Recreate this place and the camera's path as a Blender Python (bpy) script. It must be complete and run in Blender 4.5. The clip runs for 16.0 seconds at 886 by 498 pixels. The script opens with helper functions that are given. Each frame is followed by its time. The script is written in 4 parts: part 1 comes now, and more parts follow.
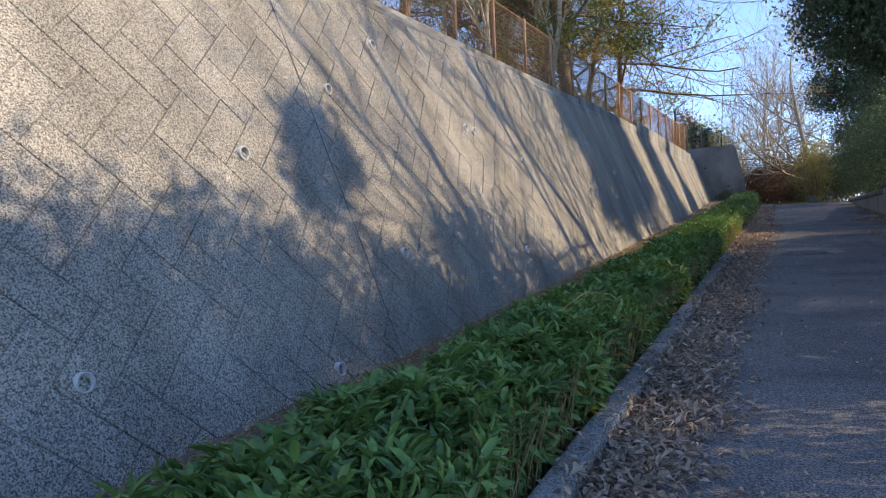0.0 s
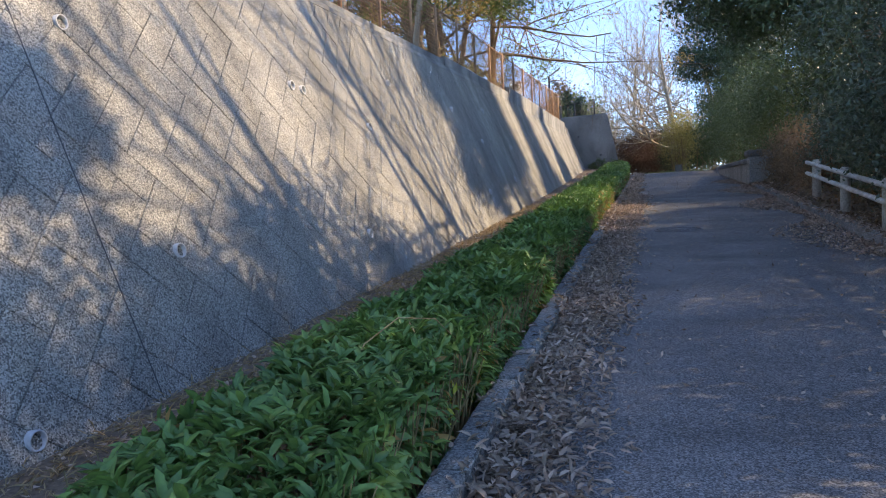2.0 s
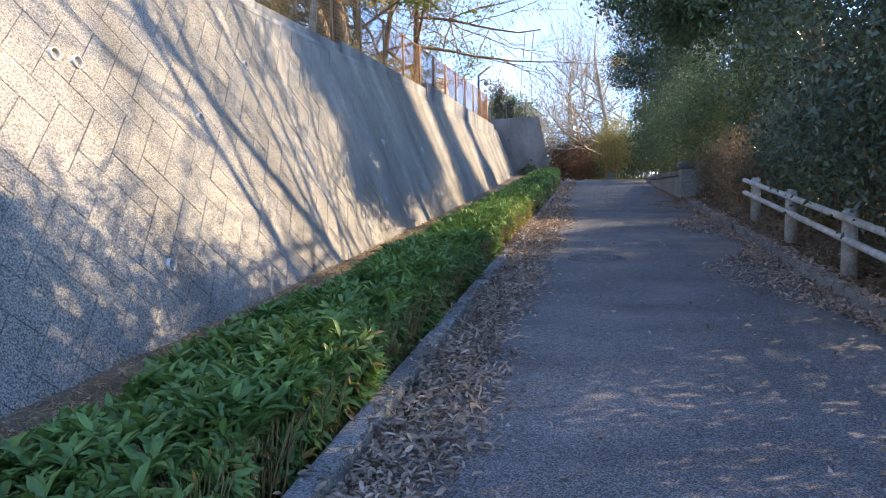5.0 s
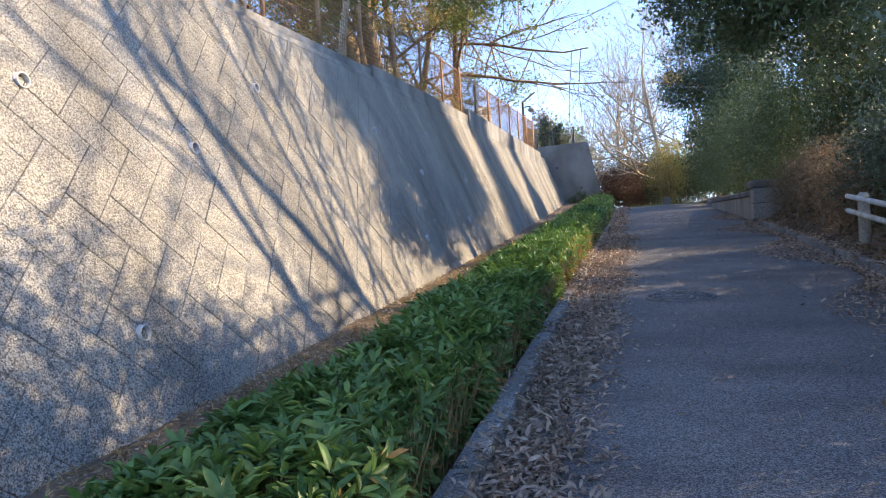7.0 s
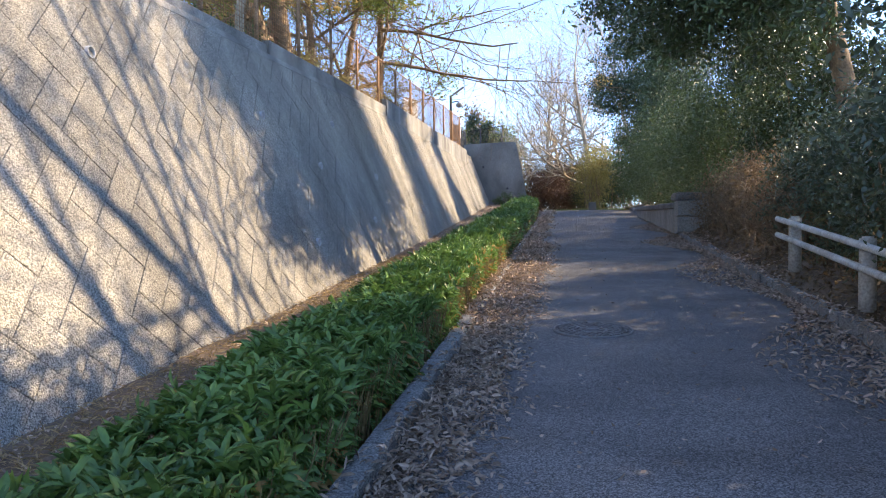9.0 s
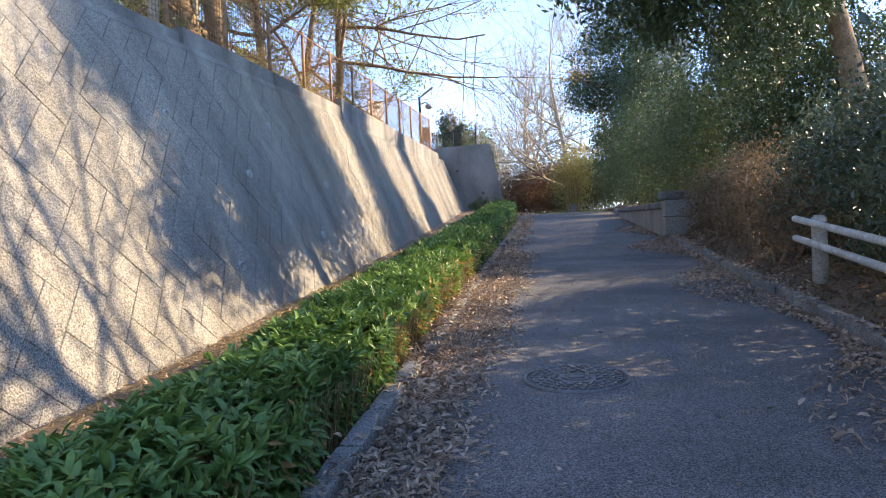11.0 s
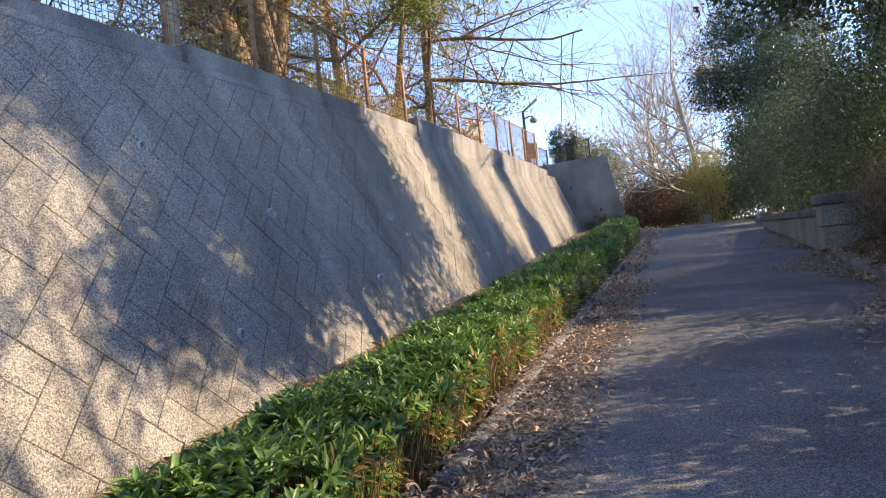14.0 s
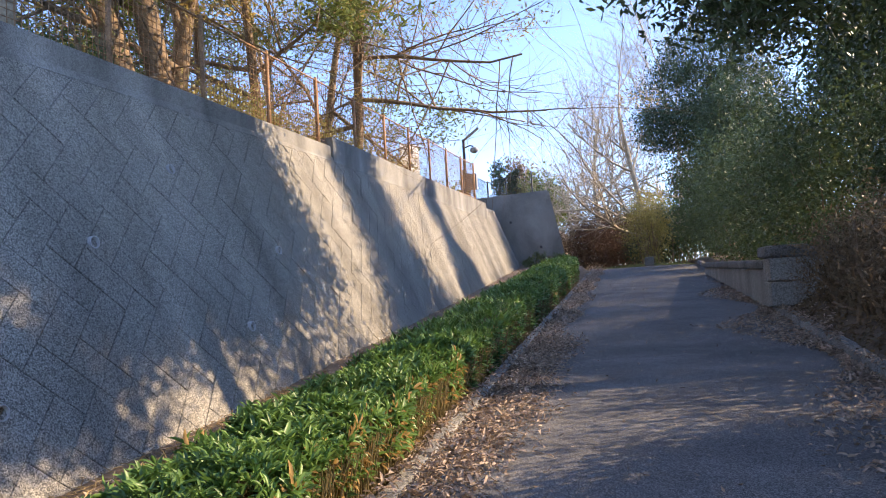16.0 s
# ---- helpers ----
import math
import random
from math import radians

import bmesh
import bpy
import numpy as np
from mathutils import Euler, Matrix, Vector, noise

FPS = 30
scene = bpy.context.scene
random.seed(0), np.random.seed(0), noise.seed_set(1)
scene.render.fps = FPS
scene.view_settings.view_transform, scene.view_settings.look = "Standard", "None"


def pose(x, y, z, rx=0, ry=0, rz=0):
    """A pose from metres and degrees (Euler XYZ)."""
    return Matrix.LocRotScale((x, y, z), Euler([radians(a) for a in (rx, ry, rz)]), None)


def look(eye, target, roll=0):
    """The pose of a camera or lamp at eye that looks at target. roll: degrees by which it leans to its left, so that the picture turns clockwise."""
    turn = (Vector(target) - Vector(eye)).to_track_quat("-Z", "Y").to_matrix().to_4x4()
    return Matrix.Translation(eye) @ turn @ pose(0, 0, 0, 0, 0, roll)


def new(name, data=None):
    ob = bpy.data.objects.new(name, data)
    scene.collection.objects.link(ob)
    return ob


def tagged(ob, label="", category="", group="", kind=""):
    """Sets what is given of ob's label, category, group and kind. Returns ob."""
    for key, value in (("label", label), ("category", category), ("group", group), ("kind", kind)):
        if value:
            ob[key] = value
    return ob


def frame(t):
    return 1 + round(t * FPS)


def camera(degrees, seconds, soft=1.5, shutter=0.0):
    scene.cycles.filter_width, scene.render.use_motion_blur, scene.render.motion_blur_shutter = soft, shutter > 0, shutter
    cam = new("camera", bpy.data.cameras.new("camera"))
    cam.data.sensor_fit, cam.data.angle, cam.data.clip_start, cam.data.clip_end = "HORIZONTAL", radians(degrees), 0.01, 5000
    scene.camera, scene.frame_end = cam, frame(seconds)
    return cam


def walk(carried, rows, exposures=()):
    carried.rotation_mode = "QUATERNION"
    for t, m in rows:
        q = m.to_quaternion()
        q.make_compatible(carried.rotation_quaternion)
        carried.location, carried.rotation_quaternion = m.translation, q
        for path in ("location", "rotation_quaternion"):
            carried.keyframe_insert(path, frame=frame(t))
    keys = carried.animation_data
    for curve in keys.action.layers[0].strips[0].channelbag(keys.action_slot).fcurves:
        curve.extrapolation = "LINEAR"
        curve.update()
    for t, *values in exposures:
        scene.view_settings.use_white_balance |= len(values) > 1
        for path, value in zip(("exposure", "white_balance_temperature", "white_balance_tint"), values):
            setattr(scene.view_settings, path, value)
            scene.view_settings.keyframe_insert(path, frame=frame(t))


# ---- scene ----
cam = camera(63.64, 16.0, 1.1)
ROWS = [
    (0.0, 0.465, 0.426, 1.359, 25.38, -0.46, -2.02),
    (0.5, 0.460, 0.870, 1.440, 23.20, -2.05, -2.33),
    (1.0, 0.338, 1.318, 1.458, 22.50, -2.77, -2.31),
    (1.5, 0.293, 1.700, 1.458, 21.74, -2.97, -2.24),
    (2.0, 0.392, 2.165, 1.511, 16.22, -3.42, -2.57),
    (2.5, 0.426, 2.581, 1.535, 11.65, -3.23, -3.08),
    (3.0, 0.510, 2.965, 1.548, 9.86, -5.02, -2.22),
    (3.5, 0.645, 3.342, 1.635, 8.97, -4.92, -3.73),
    (4.0, 0.676, 3.749, 1.644, 10.98, -4.82, -3.87),
    (4.5, 0.681, 4.084, 1.690, 10.96, -4.65, -1.40),
    (4.7, 0.692, 4.252, 1.703, 11.07, -4.28, -0.72),
    (6.8, 0.460, 5.793, 1.751, 15.00, -0.87, -4.00),
    (7.0, 0.390, 5.957, 1.741, 15.13, -0.81, -3.13),
    (7.5, 0.315, 6.334, 1.794, 15.33, -1.62, -0.96),
    (8.0, 0.428, 6.754, 1.872, 11.18, -1.50, 0.07),
    (8.2, 0.465, 6.855, 1.901, 8.26, -1.21, 0.38),
    (10.3, 0.597, 8.444, 1.942, 12.25, -2.65, -2.15),
    (10.5, 0.577, 8.650, 1.995, 11.80, -2.74, -2.32),
    (11.0, 0.655, 9.054, 2.010, 8.22, -1.08, -2.45),
    (11.5, 0.775, 9.428, 2.087, 5.71, 0.98, -3.26),
    (12.0, 0.798, 9.861, 2.091, 5.74, -0.61, -4.02),
    (12.5, 0.847, 10.250, 2.103, 9.42, -1.70, -3.69),
    (13.0, 0.983, 10.616, 2.188, 12.09, -1.22, -4.91),
    (13.5, 0.960, 11.017, 2.185, 15.30, -0.22, -5.94),
    (14.0, 0.958, 11.371, 2.184, 18.56, 1.36, -5.67),
    (14.5, 1.019, 11.758, 2.244, 21.27, 0.85, -3.98),
    (15.0, 1.007, 12.166, 2.258, 21.45, 0.14, -2.49),
    (15.5, 1.020, 12.612, 2.281, 17.06, 0.67, -1.95),
    (16.0, 1.086, 13.050, 2.378, 14.29, 3.26, -3.24),
]
walk(cam, [(t, pose(x, y, z, 0, 0, yaw) @ pose(0, 0, 0, 90 + pitch) @ pose(0, 0, 0, 0, 0, roll))
           for t, x, y, z, yaw, pitch, roll in ROWS],
     [(0.0, 1.55, 6700, 15), (1.5, 1.7, 6700, 16), (3.5, 2.45, 6600, 16), (7.0, 2.2, 6700, 16), (11.0, 2.35, 6900, 16), (13.0, 2.2, 6900, 18), (15.0, 2.0, 7000, 19), (16.0, 2.05, 6900, 20)])

# ---- world and sun ----
SUN_AZ, SUN_EL = 20.0, 27.0      # degrees from +x towards +y, and above the horizon
world = bpy.data.worlds.new("sky")
scene.world = world
world.use_nodes = True
wn = world.node_tree
sky = wn.nodes.new("ShaderNodeTexSky")
sky.sky_type = "NISHITA"
sky.sun_disc = False
sky.sun_elevation = radians(SUN_EL)
sky.sun_rotation = radians(90 - SUN_AZ)
sky.altitude = 4000
sky.air_density, sky.dust_density, sky.ozone_density = 1.0, 0.0, 3.0
wn.links.new(sky.outputs[0], wn.nodes["Background"].inputs[0])
wn.nodes["Background"].inputs[1].default_value = 0.15
sun_data = bpy.data.lights.new("sun", "SUN")
sun_data.energy, sun_data.angle, sun_data.color = 2.3, radians(0.53), (1.0, 0.82, 0.55)
sun = new("sun", sun_data)
SUN_DIR = Vector((math.cos(radians(SUN_AZ)) * math.cos(radians(SUN_EL)), math.sin(radians(SUN_AZ)) * math.cos(radians(SUN_EL)), math.sin(radians(SUN_EL))))
sun.matrix_world = look(SUN_DIR * 60, (0, 0, 0))

rng = np.random.default_rng(7)


# ---- materials ----
def material(name, base, rough=0.8, scale=8.0, spread=0.35, dark=None, bump=0.3, fine=60.0, metal=0.0, translucent=0.0, island=0.0, per_object=0.0, spec=0.5):
    """Noise at two scales between a darker and a lighter tone, fine relief, and a shift of tone from piece to piece."""
    m = bpy.data.materials.new(name)
    m.use_nodes = True
    nt = m.node_tree
    bsdf = nt.nodes["Principled BSDF"]
    co = nt.nodes.new("ShaderNodeTexCoord")
    a = nt.nodes.new("ShaderNodeTexNoise")
    a.inputs["Scale"].default_value, a.inputs["Detail"].default_value = scale, 5
    b = nt.nodes.new("ShaderNodeTexNoise")
    b.inputs["Scale"].default_value, b.inputs["Detail"].default_value = fine, 3
    geo = nt.nodes.new("ShaderNodeNewGeometry")
    for n in (a, b):
        nt.links.new(geo.outputs["Position"], n.inputs["Vector"])
    mix = nt.nodes.new("ShaderNodeMath")
    mix.operation = "ADD"
    nt.links.new(a.outputs[0], mix.inputs[0])
    nt.links.new(b.outputs[0], mix.inputs[1])
    value = mix.outputs[0]
    if island:
        add = nt.nodes.new("ShaderNodeMath")
        add.operation = "MULTIPLY_ADD"
        add.inputs[1].default_value = island
        nt.links.new(geo.outputs["Random Per Island"], add.inputs[0])
        nt.links.new(value, add.inputs[2])
        value = add.outputs[0]
    if per_object:
        info = nt.nodes.new("ShaderNodeObjectInfo")
        add = nt.nodes.new("ShaderNodeMath")
        add.operation = "MULTIPLY_ADD"
        add.inputs[1].default_value = per_object
        nt.links.new(info.outputs["Random"], add.inputs[0])
        nt.links.new(value, add.inputs[2])
        value = add.outputs[0]
    ramp = nt.nodes.new("ShaderNodeValToRGB")
    fit = nt.nodes.new("ShaderNodeMapRange")
    top = 1.3 + island + per_object
    fit.inputs["From Min"].default_value, fit.inputs["From Max"].default_value = 0.7, top
    nt.links.new(value, fit.inputs[0])
    nt.links.new(fit.outputs[0], ramp.inputs[0])
    low = dark or tuple(c * (1 - spread) for c in base)
    high = tuple(min(1, c * (1 + spread)) for c in base)
    ramp.color_ramp.elements[0].color = (*low, 1)
    ramp.color_ramp.elements[1].color = (*high, 1)
    nt.links.new(ramp.outputs[0], bsdf.inputs["Base Color"])
    bsdf.inputs["Roughness"].default_value, bsdf.inputs["Metallic"].default_value = rough, metal
    bsdf.inputs["Specular IOR Level"].default_value = spec
    if bump:
        bp = nt.nodes.new("ShaderNodeBump")
        bp.inputs["Strength"].default_value, bp.inputs["Distance"].default_value = bump, 0.01
        nt.links.new(mix.outputs[0], bp.inputs["Height"])
        nt.links.new(bp.outputs[0], bsdf.inputs["Normal"])
    if translucent:
        tr = nt.nodes.new("ShaderNodeBsdfTranslucent")
        sh = nt.nodes.new("ShaderNodeMixShader")
        sh.inputs[0].default_value = translucent
        nt.links.new(ramp.outputs[0], tr.inputs[0])
        nt.links.new(bsdf.outputs[0], sh.inputs[1])
        nt.links.new(tr.outputs[0], sh.inputs[2])
        nt.links.new(sh.outputs[0], nt.nodes["Material Output"].inputs[0])
    return m


def speckled(name, base, dark, light, grain=90.0, stain=0.7, relief=0.5, per_object=0.0):
    """Exposed aggregate: dark and light grains, with broad weather stains that run down the face."""
    m = bpy.data.materials.new(name)
    m.use_nodes = True
    nt = m.node_tree
    bsdf = nt.nodes["Principled BSDF"]
    geo = nt.nodes.new("ShaderNodeNewGeometry")
    vor = nt.nodes.new("ShaderNodeTexVoronoi")
    vor.inputs["Scale"].default_value = grain
    fine = nt.nodes.new("ShaderNodeTexNoise")
    fine.inputs["Scale"].default_value, fine.inputs["Detail"].default_value = grain * 0.6, 4
    broad = nt.nodes.new("ShaderNodeTexNoise")
    broad.inputs["Scale"].default_value, broad.inputs["Detail"].default_value = 1.0, 6
    stretch = nt.nodes.new("ShaderNodeMapping")
    stretch.inputs["Scale"].default_value = (0.8, 1.6, 0.35)
    nt.links.new(geo.outputs["Position"], stretch.inputs[0])
    nt.links.new(stretch.outputs[0], broad.inputs["Vector"])
    for n in (vor, fine):
        nt.links.new(geo.outputs["Position"], n.inputs["Vector"])
    sep = nt.nodes.new("ShaderNodeSeparateColor")
    nt.links.new(vor.outputs["Color"], sep.inputs[0])
    ramp = nt.nodes.new("ShaderNodeValToRGB")
    e = ramp.color_ramp.elements
    e[0].color, e[1].color = (*dark, 1), (*light, 1)
    e[0].position, e[1].position = 0.1, 0.95
    mid = ramp.color_ramp.elements.new(0.5)
    mid.color = (*base, 1)
    nt.links.new(sep.outputs[0], ramp.inputs[0])
    tone = nt.nodes.new("ShaderNodeMapRange")
    tone.inputs["From Min"].default_value, tone.inputs["From Max"].default_value = 0.3, 0.7
    tone.inputs["To Min"].default_value, tone.inputs["To Max"].default_value = stain, 1.15
    nt.links.new(broad.outputs[0], tone.inputs[0])
    value = tone.outputs[0]
    if per_object:
        info = nt.nodes.new("ShaderNodeObjectInfo")
        add = nt.nodes.new("ShaderNodeMath")
        add.operation = "MULTIPLY_ADD"
        add.inputs[1].default_value = per_object
        nt.links.new(info.outputs["Random"], add.inputs[0])
        nt.links.new(value, add.inputs[2])
        value = add.outputs[0]
    mul = nt.nodes.new("ShaderNodeVectorMath")
    mul.operation = "SCALE"
    nt.links.new(ramp.outputs[0], mul.inputs[0])
    nt.links.new(value, mul.inputs["Scale"])
    nt.links.new(mul.outputs[0], bsdf.inputs["Base Color"])
    bsdf.inputs["Roughness"].default_value = 0.9
    bsdf.inputs["Specular IOR Level"].default_value = 0.3
    bp = nt.nodes.new("ShaderNodeBump")
    bp.inputs["Strength"].default_value, bp.inputs["Distance"].default_value = relief, 0.012
    hsum = nt.nodes.new("ShaderNodeMath")
    hsum.operation = "ADD"
    nt.links.new(sep.outputs[1], hsum.inputs[0])
    nt.links.new(fine.outputs[0], hsum.inputs[1])
    nt.links.new(hsum.outputs[0], bp.inputs["Height"])
    nt.links.new(bp.outputs[0], bsdf.inputs["Normal"])
    return m


M_BLOCK = speckled("block_concrete", (0.37, 0.35, 0.305), (0.14, 0.134, 0.122), (0.59, 0.56, 0.49), 125, 0.6, 1.0, 0.05)
M_JOINT = speckled("joint_mortar", (0.27, 0.262, 0.245), (0.13, 0.13, 0.125), (0.42, 0.41, 0.39), 120, 0.7, 0.3)
M_CAST = speckled("cast_concrete", (0.33, 0.32, 0.295), (0.22, 0.21, 0.195), (0.43, 0.42, 0.39), 120, 0.4, 0.4)
M_ROAD = speckled("asphalt", (0.19, 0.187, 0.187), (0.09, 0.09, 0.09), (0.38, 0.37, 0.36), 160, 0.7, 0.6)
M_KERB = speckled("kerb_concrete", (0.3, 0.295, 0.28), (0.17, 0.17, 0.16), (0.44, 0.43, 0.41), 120, 0.6, 0.5, 0.15)
M_STONE = speckled("parapet_stone", (0.3, 0.29, 0.26), (0.2, 0.19, 0.17), (0.4, 0.385, 0.35), 60, 0.6, 0.4, 0.12)
M_STONE_CAP = speckled("cap_stone", (0.2, 0.19, 0.17), (0.12, 0.115, 0.1), (0.28, 0.27, 0.25), 60, 0.6, 0.4)
M_SOIL = material("soil", (0.17, 0.125, 0.085), 0.95, 3, 0.5, None, 0.8, 45)
M_GRASS_GROUND = material("turf", (0.12, 0.15, 0.05), 0.95, 2, 0.5, None, 0.8, 45)
M_SASA = material("sasa_leaf", (0.17, 0.29, 0.075), 0.4, 1.5, 0.45, (0.05, 0.12, 0.035), 0, 30, 0, 0.3, 0.5)
M_SASA_DRY = material("sasa_dry", (0.42, 0.27, 0.1), 0.7, 3, 0.4, None, 0, 30, 0, 0.35, 0.5)
M_CANE = material("sasa_cane", (0.24, 0.19, 0.085), 0.6, 5, 0.4, None, 0, 30, 0, 0, 0.4)
M_LITTER = material("leaf_litter", (0.5, 0.39, 0.3), 0.8, 3, 0.55, (0.1, 0.066, 0.045), 0, 30, 0, 0.15, 0.8)
M_STRAW = material("dry_grass", (0.42, 0.31, 0.16), 0.85, 3, 0.4, None, 0, 30, 0, 0.25, 0.5)
M_EVER = material("evergreen_leaf", (0.075, 0.115, 0.05), 0.35, 0.8, 0.45, (0.025, 0.045, 0.02), 0, 30, 0, 0.22, 0.5)
M_IVY = material("glossy_leaf", (0.12, 0.155, 0.09), 0.28, 0.8, 0.4, (0.035, 0.055, 0.032), 0, 30, 0, 0.2, 0.5)
M_CLIP = material("bush_leaf", (0.12, 0.16, 0.06), 0.5, 0.9, 0.4, (0.045, 0.07, 0.03), 0, 30, 0, 0.3, 0.5)
M_YELLOW = material("yellow_leaf", (0.44, 0.37, 0.12), 0.6, 1.0, 0.35, (0.22, 0.2, 0.07), 0, 30, 0, 0.45, 0.5)
M_YELLOW_GREEN = material("young_leaf", (0.42, 0.45, 0.06), 0.5, 2.0, 0.3, None, 0, 30, 0, 0.4, 0.3)
M_RUST = material("russet_leaf", (0.19, 0.115, 0.075), 0.7, 1.0, 0.4, (0.09, 0.05, 0.03), 0, 30, 0, 0.3, 0.5)
M_BROWN = material("withered_leaf", (0.28, 0.2, 0.12), 0.8, 1.0, 0.45, (0.08, 0.06, 0.035), 0, 30, 0, 0.3, 0.5)
M_PINE = material("pine_needles", (0.22, 0.25, 0.06), 0.6, 0.8, 0.45, (0.08, 0.11, 0.025), 0, 30, 0, 0.4, 0.6)
M_GOLD = material("golden_needles", (0.5, 0.36, 0.12), 0.6, 0.8, 0.4, (0.2, 0.15, 0.04), 0, 30, 0, 0.45, 0.6)
M_BARK = material("bark", (0.24, 0.165, 0.1), 0.9, 4, 0.45, None, 1.0, 30)
M_BARK_PALE = material("pale_bark", (0.42, 0.35, 0.25), 0.9, 4, 0.35, None, 0.8, 30)
M_RUSTY = material("rusty_steel", (0.33, 0.19, 0.1), 0.7, 6, 0.5, None, 0.4, 50, 0.1)
M_GALV = material("dark_steel", (0.06, 0.06, 0.065), 0.5, 8, 0.3, None, 0.2, 50, 0.6)
M_BOX = material("grey_box", (0.3, 0.3, 0.3), 0.5, 6, 0.2, None, 0.1, 50)
M_WHITE = material("white_paint", (0.58, 0.58, 0.54), 0.55, 5, 0.25, (0.34, 0.33, 0.27), 0.2, 35)
M_POST = material("post_concrete", (0.5, 0.48, 0.42), 0.85, 6, 0.3, (0.28, 0.26, 0.21), 0.4, 40)
M_PIPE = material("drain_plastic", (0.5, 0.5, 0.5), 0.5, 8, 0.2, None, 0.1, 50)
M_IRON = material("cast_iron", (0.17, 0.17, 0.175), 0.5, 12, 0.4, None, 0.4, 80, 0.3)
M_SIGN = material("sign_paint", (0.7, 0.7, 0.68), 0.5, 5, 0.15, None, 0.05, 40)
M_PLASTIC = material("dark_plastic", (0.05, 0.05, 0.055), 0.4, 8, 0.2, None, 0.05, 50)


# ---- building helpers ----
def mesh_of(name, verts, faces, mat, smooth=False):
    me = bpy.data.meshes.new(name)
    verts = np.asarray(verts, dtype=np.float32)
    if isinstance(faces, np.ndarray):
        n, k = faces.shape
        me.vertices.add(len(verts))
        me.vertices.foreach_set("co", verts.ravel())
        me.loops.add(n * k)
        me.loops.foreach_set("vertex_index", faces.astype(np.int32).ravel())
        me.polygons.add(n)
        me.polygons.foreach_set("loop_start", np.arange(0, n * k, k, dtype=np.int32))
        me.update(calc_edges=True)
    else:
        me.from_pydata(verts.tolist(), [], faces)
    if smooth:
        me.polygons.foreach_set("use_smooth", np.ones(len(me.polygons), dtype=bool))
    me.materials.append(mat)
    return me


def put(name, me, parent=None, m=None, label=""):
    ob = new(name, me)
    if m is not None:
        ob.matrix_basis = m
    if parent is not None:
        ob.parent = parent
    if label:
        tagged(ob, label)
    return ob


def part(name, bm, mat, parent, label="", m=None, smooth=False):
    me = bpy.data.meshes.new(name)
    bm.to_mesh(me)
    bm.free()
    if smooth:
        me.polygons.foreach_set("use_smooth", np.ones(len(me.polygons), dtype=bool))
    me.materials.append(mat)
    return put(name, me, parent, m, label)


def thing(name, at, label, category, group="", kind=""):
    ob = new(name)
    ob.empty_display_size = 0.1
    ob.location = at
    return tagged(ob, label, category, group, kind)


def box(sx, sy, sz, bevel=0.01, at=(0, 0, 0), segs=2):
    bm = bmesh.new()
    bmesh.ops.create_cube(bm, size=1)
    bmesh.ops.scale(bm, vec=(sx, sy, sz), verts=bm.verts)
    if bevel:
        bmesh.ops.bevel(bm, geom=bm.edges[:], offset=bevel, segments=segs, affect="EDGES", profile=0.6)
    bmesh.ops.translate(bm, vec=at, verts=bm.verts)
    return bm


def tubes(paths, sides=6):
    """Tapered tubes along polylines [(points, radii)], joined into vertex and face lists."""
    vs, fs, base = [], [], 0
    ang = np.linspace(0, 2 * np.pi, sides, endpoint=False)
    for pts, rad in paths:
        pts = np.asarray(pts, float)
        n = len(pts)
        tan = np.gradient(pts, axis=0)
        tan /= np.linalg.norm(tan, axis=1, keepdims=True) + 1e-9
        ref = np.array([0.0, 0, 1]) if abs(tan[:, 2].mean()) < 0.8 else np.array([1.0, 0, 0])
        a = np.cross(tan, ref)
        a /= np.linalg.norm(a, axis=1, keepdims=True) + 1e-9
        b = np.cross(tan, a)
        ring = pts[:, None] + np.asarray(rad)[:, None, None] * (a[:, None] * np.cos(ang)[None, :, None] + b[:, None] * np.sin(ang)[None, :, None])
        vs.append(ring.reshape(-1, 3))
        i = np.arange(n - 1)[:, None] * sides
        j = np.arange(sides)[None]
        k = (j + 1) % sides
        fs.append((base + np.stack([i + j, i + k, i + sides + k, i + sides + j], -1)).reshape(-1, 4))
        base += n * sides
    return np.concatenate(vs), np.concatenate(fs)


def leaves(c, d, n, length, width, fold=0.25, full=False):
    """Folded leaf blades at c that point along d with face n: two triangles each, or four with a rounded outline and a bent tip."""
    d = d / (np.linalg.norm(d, axis=1, keepdims=True) + 1e-9)
    s = np.cross(d, n)
    s /= np.linalg.norm(s, axis=1, keepdims=True) + 1e-9
    u = np.cross(s, d)
    length, width = np.broadcast_to(length, len(c))[:, None], np.broadcast_to(width, len(c))[:, None]
    if not full:
        mid = c + d * length * 0.45 - u * width * fold
        v = np.stack([c, mid + s * width * 0.5, c + d * length, mid - s * width * 0.5], 1).reshape(-1, 3)
        i = np.arange(len(c))[:, None] * 4
        return v, np.concatenate([i + [0, 1, 2], i + [0, 2, 3]], 0)
    low = c + d * length * 0.28 + u * width * fold
    far = c + d * length * 0.68 + u * width * fold * 0.6
    spine = c + d * length * 0.5 - u * width * fold * 0.2
    tip = c + d * length * 0.97 - u * length * 0.14
    v = np.stack([c, low + s * width * 0.46, far + s * width * 0.42, tip, far - s * width * 0.42, low - s * width * 0.46, spine], 1).reshape(-1, 3)
    i = np.arange(len(c))[:, None] * 7
    return v, np.concatenate([i + [0, 1, 6], i + [1, 2, 6], i + [2, 3, 6], i + [3, 4, 6], i + [4, 5, 6], i + [5, 0, 6]], 0)


def unit(n):
    v = rng.normal(size=(n, 3))
    return v / np.linalg.norm(v, axis=1, keepdims=True)


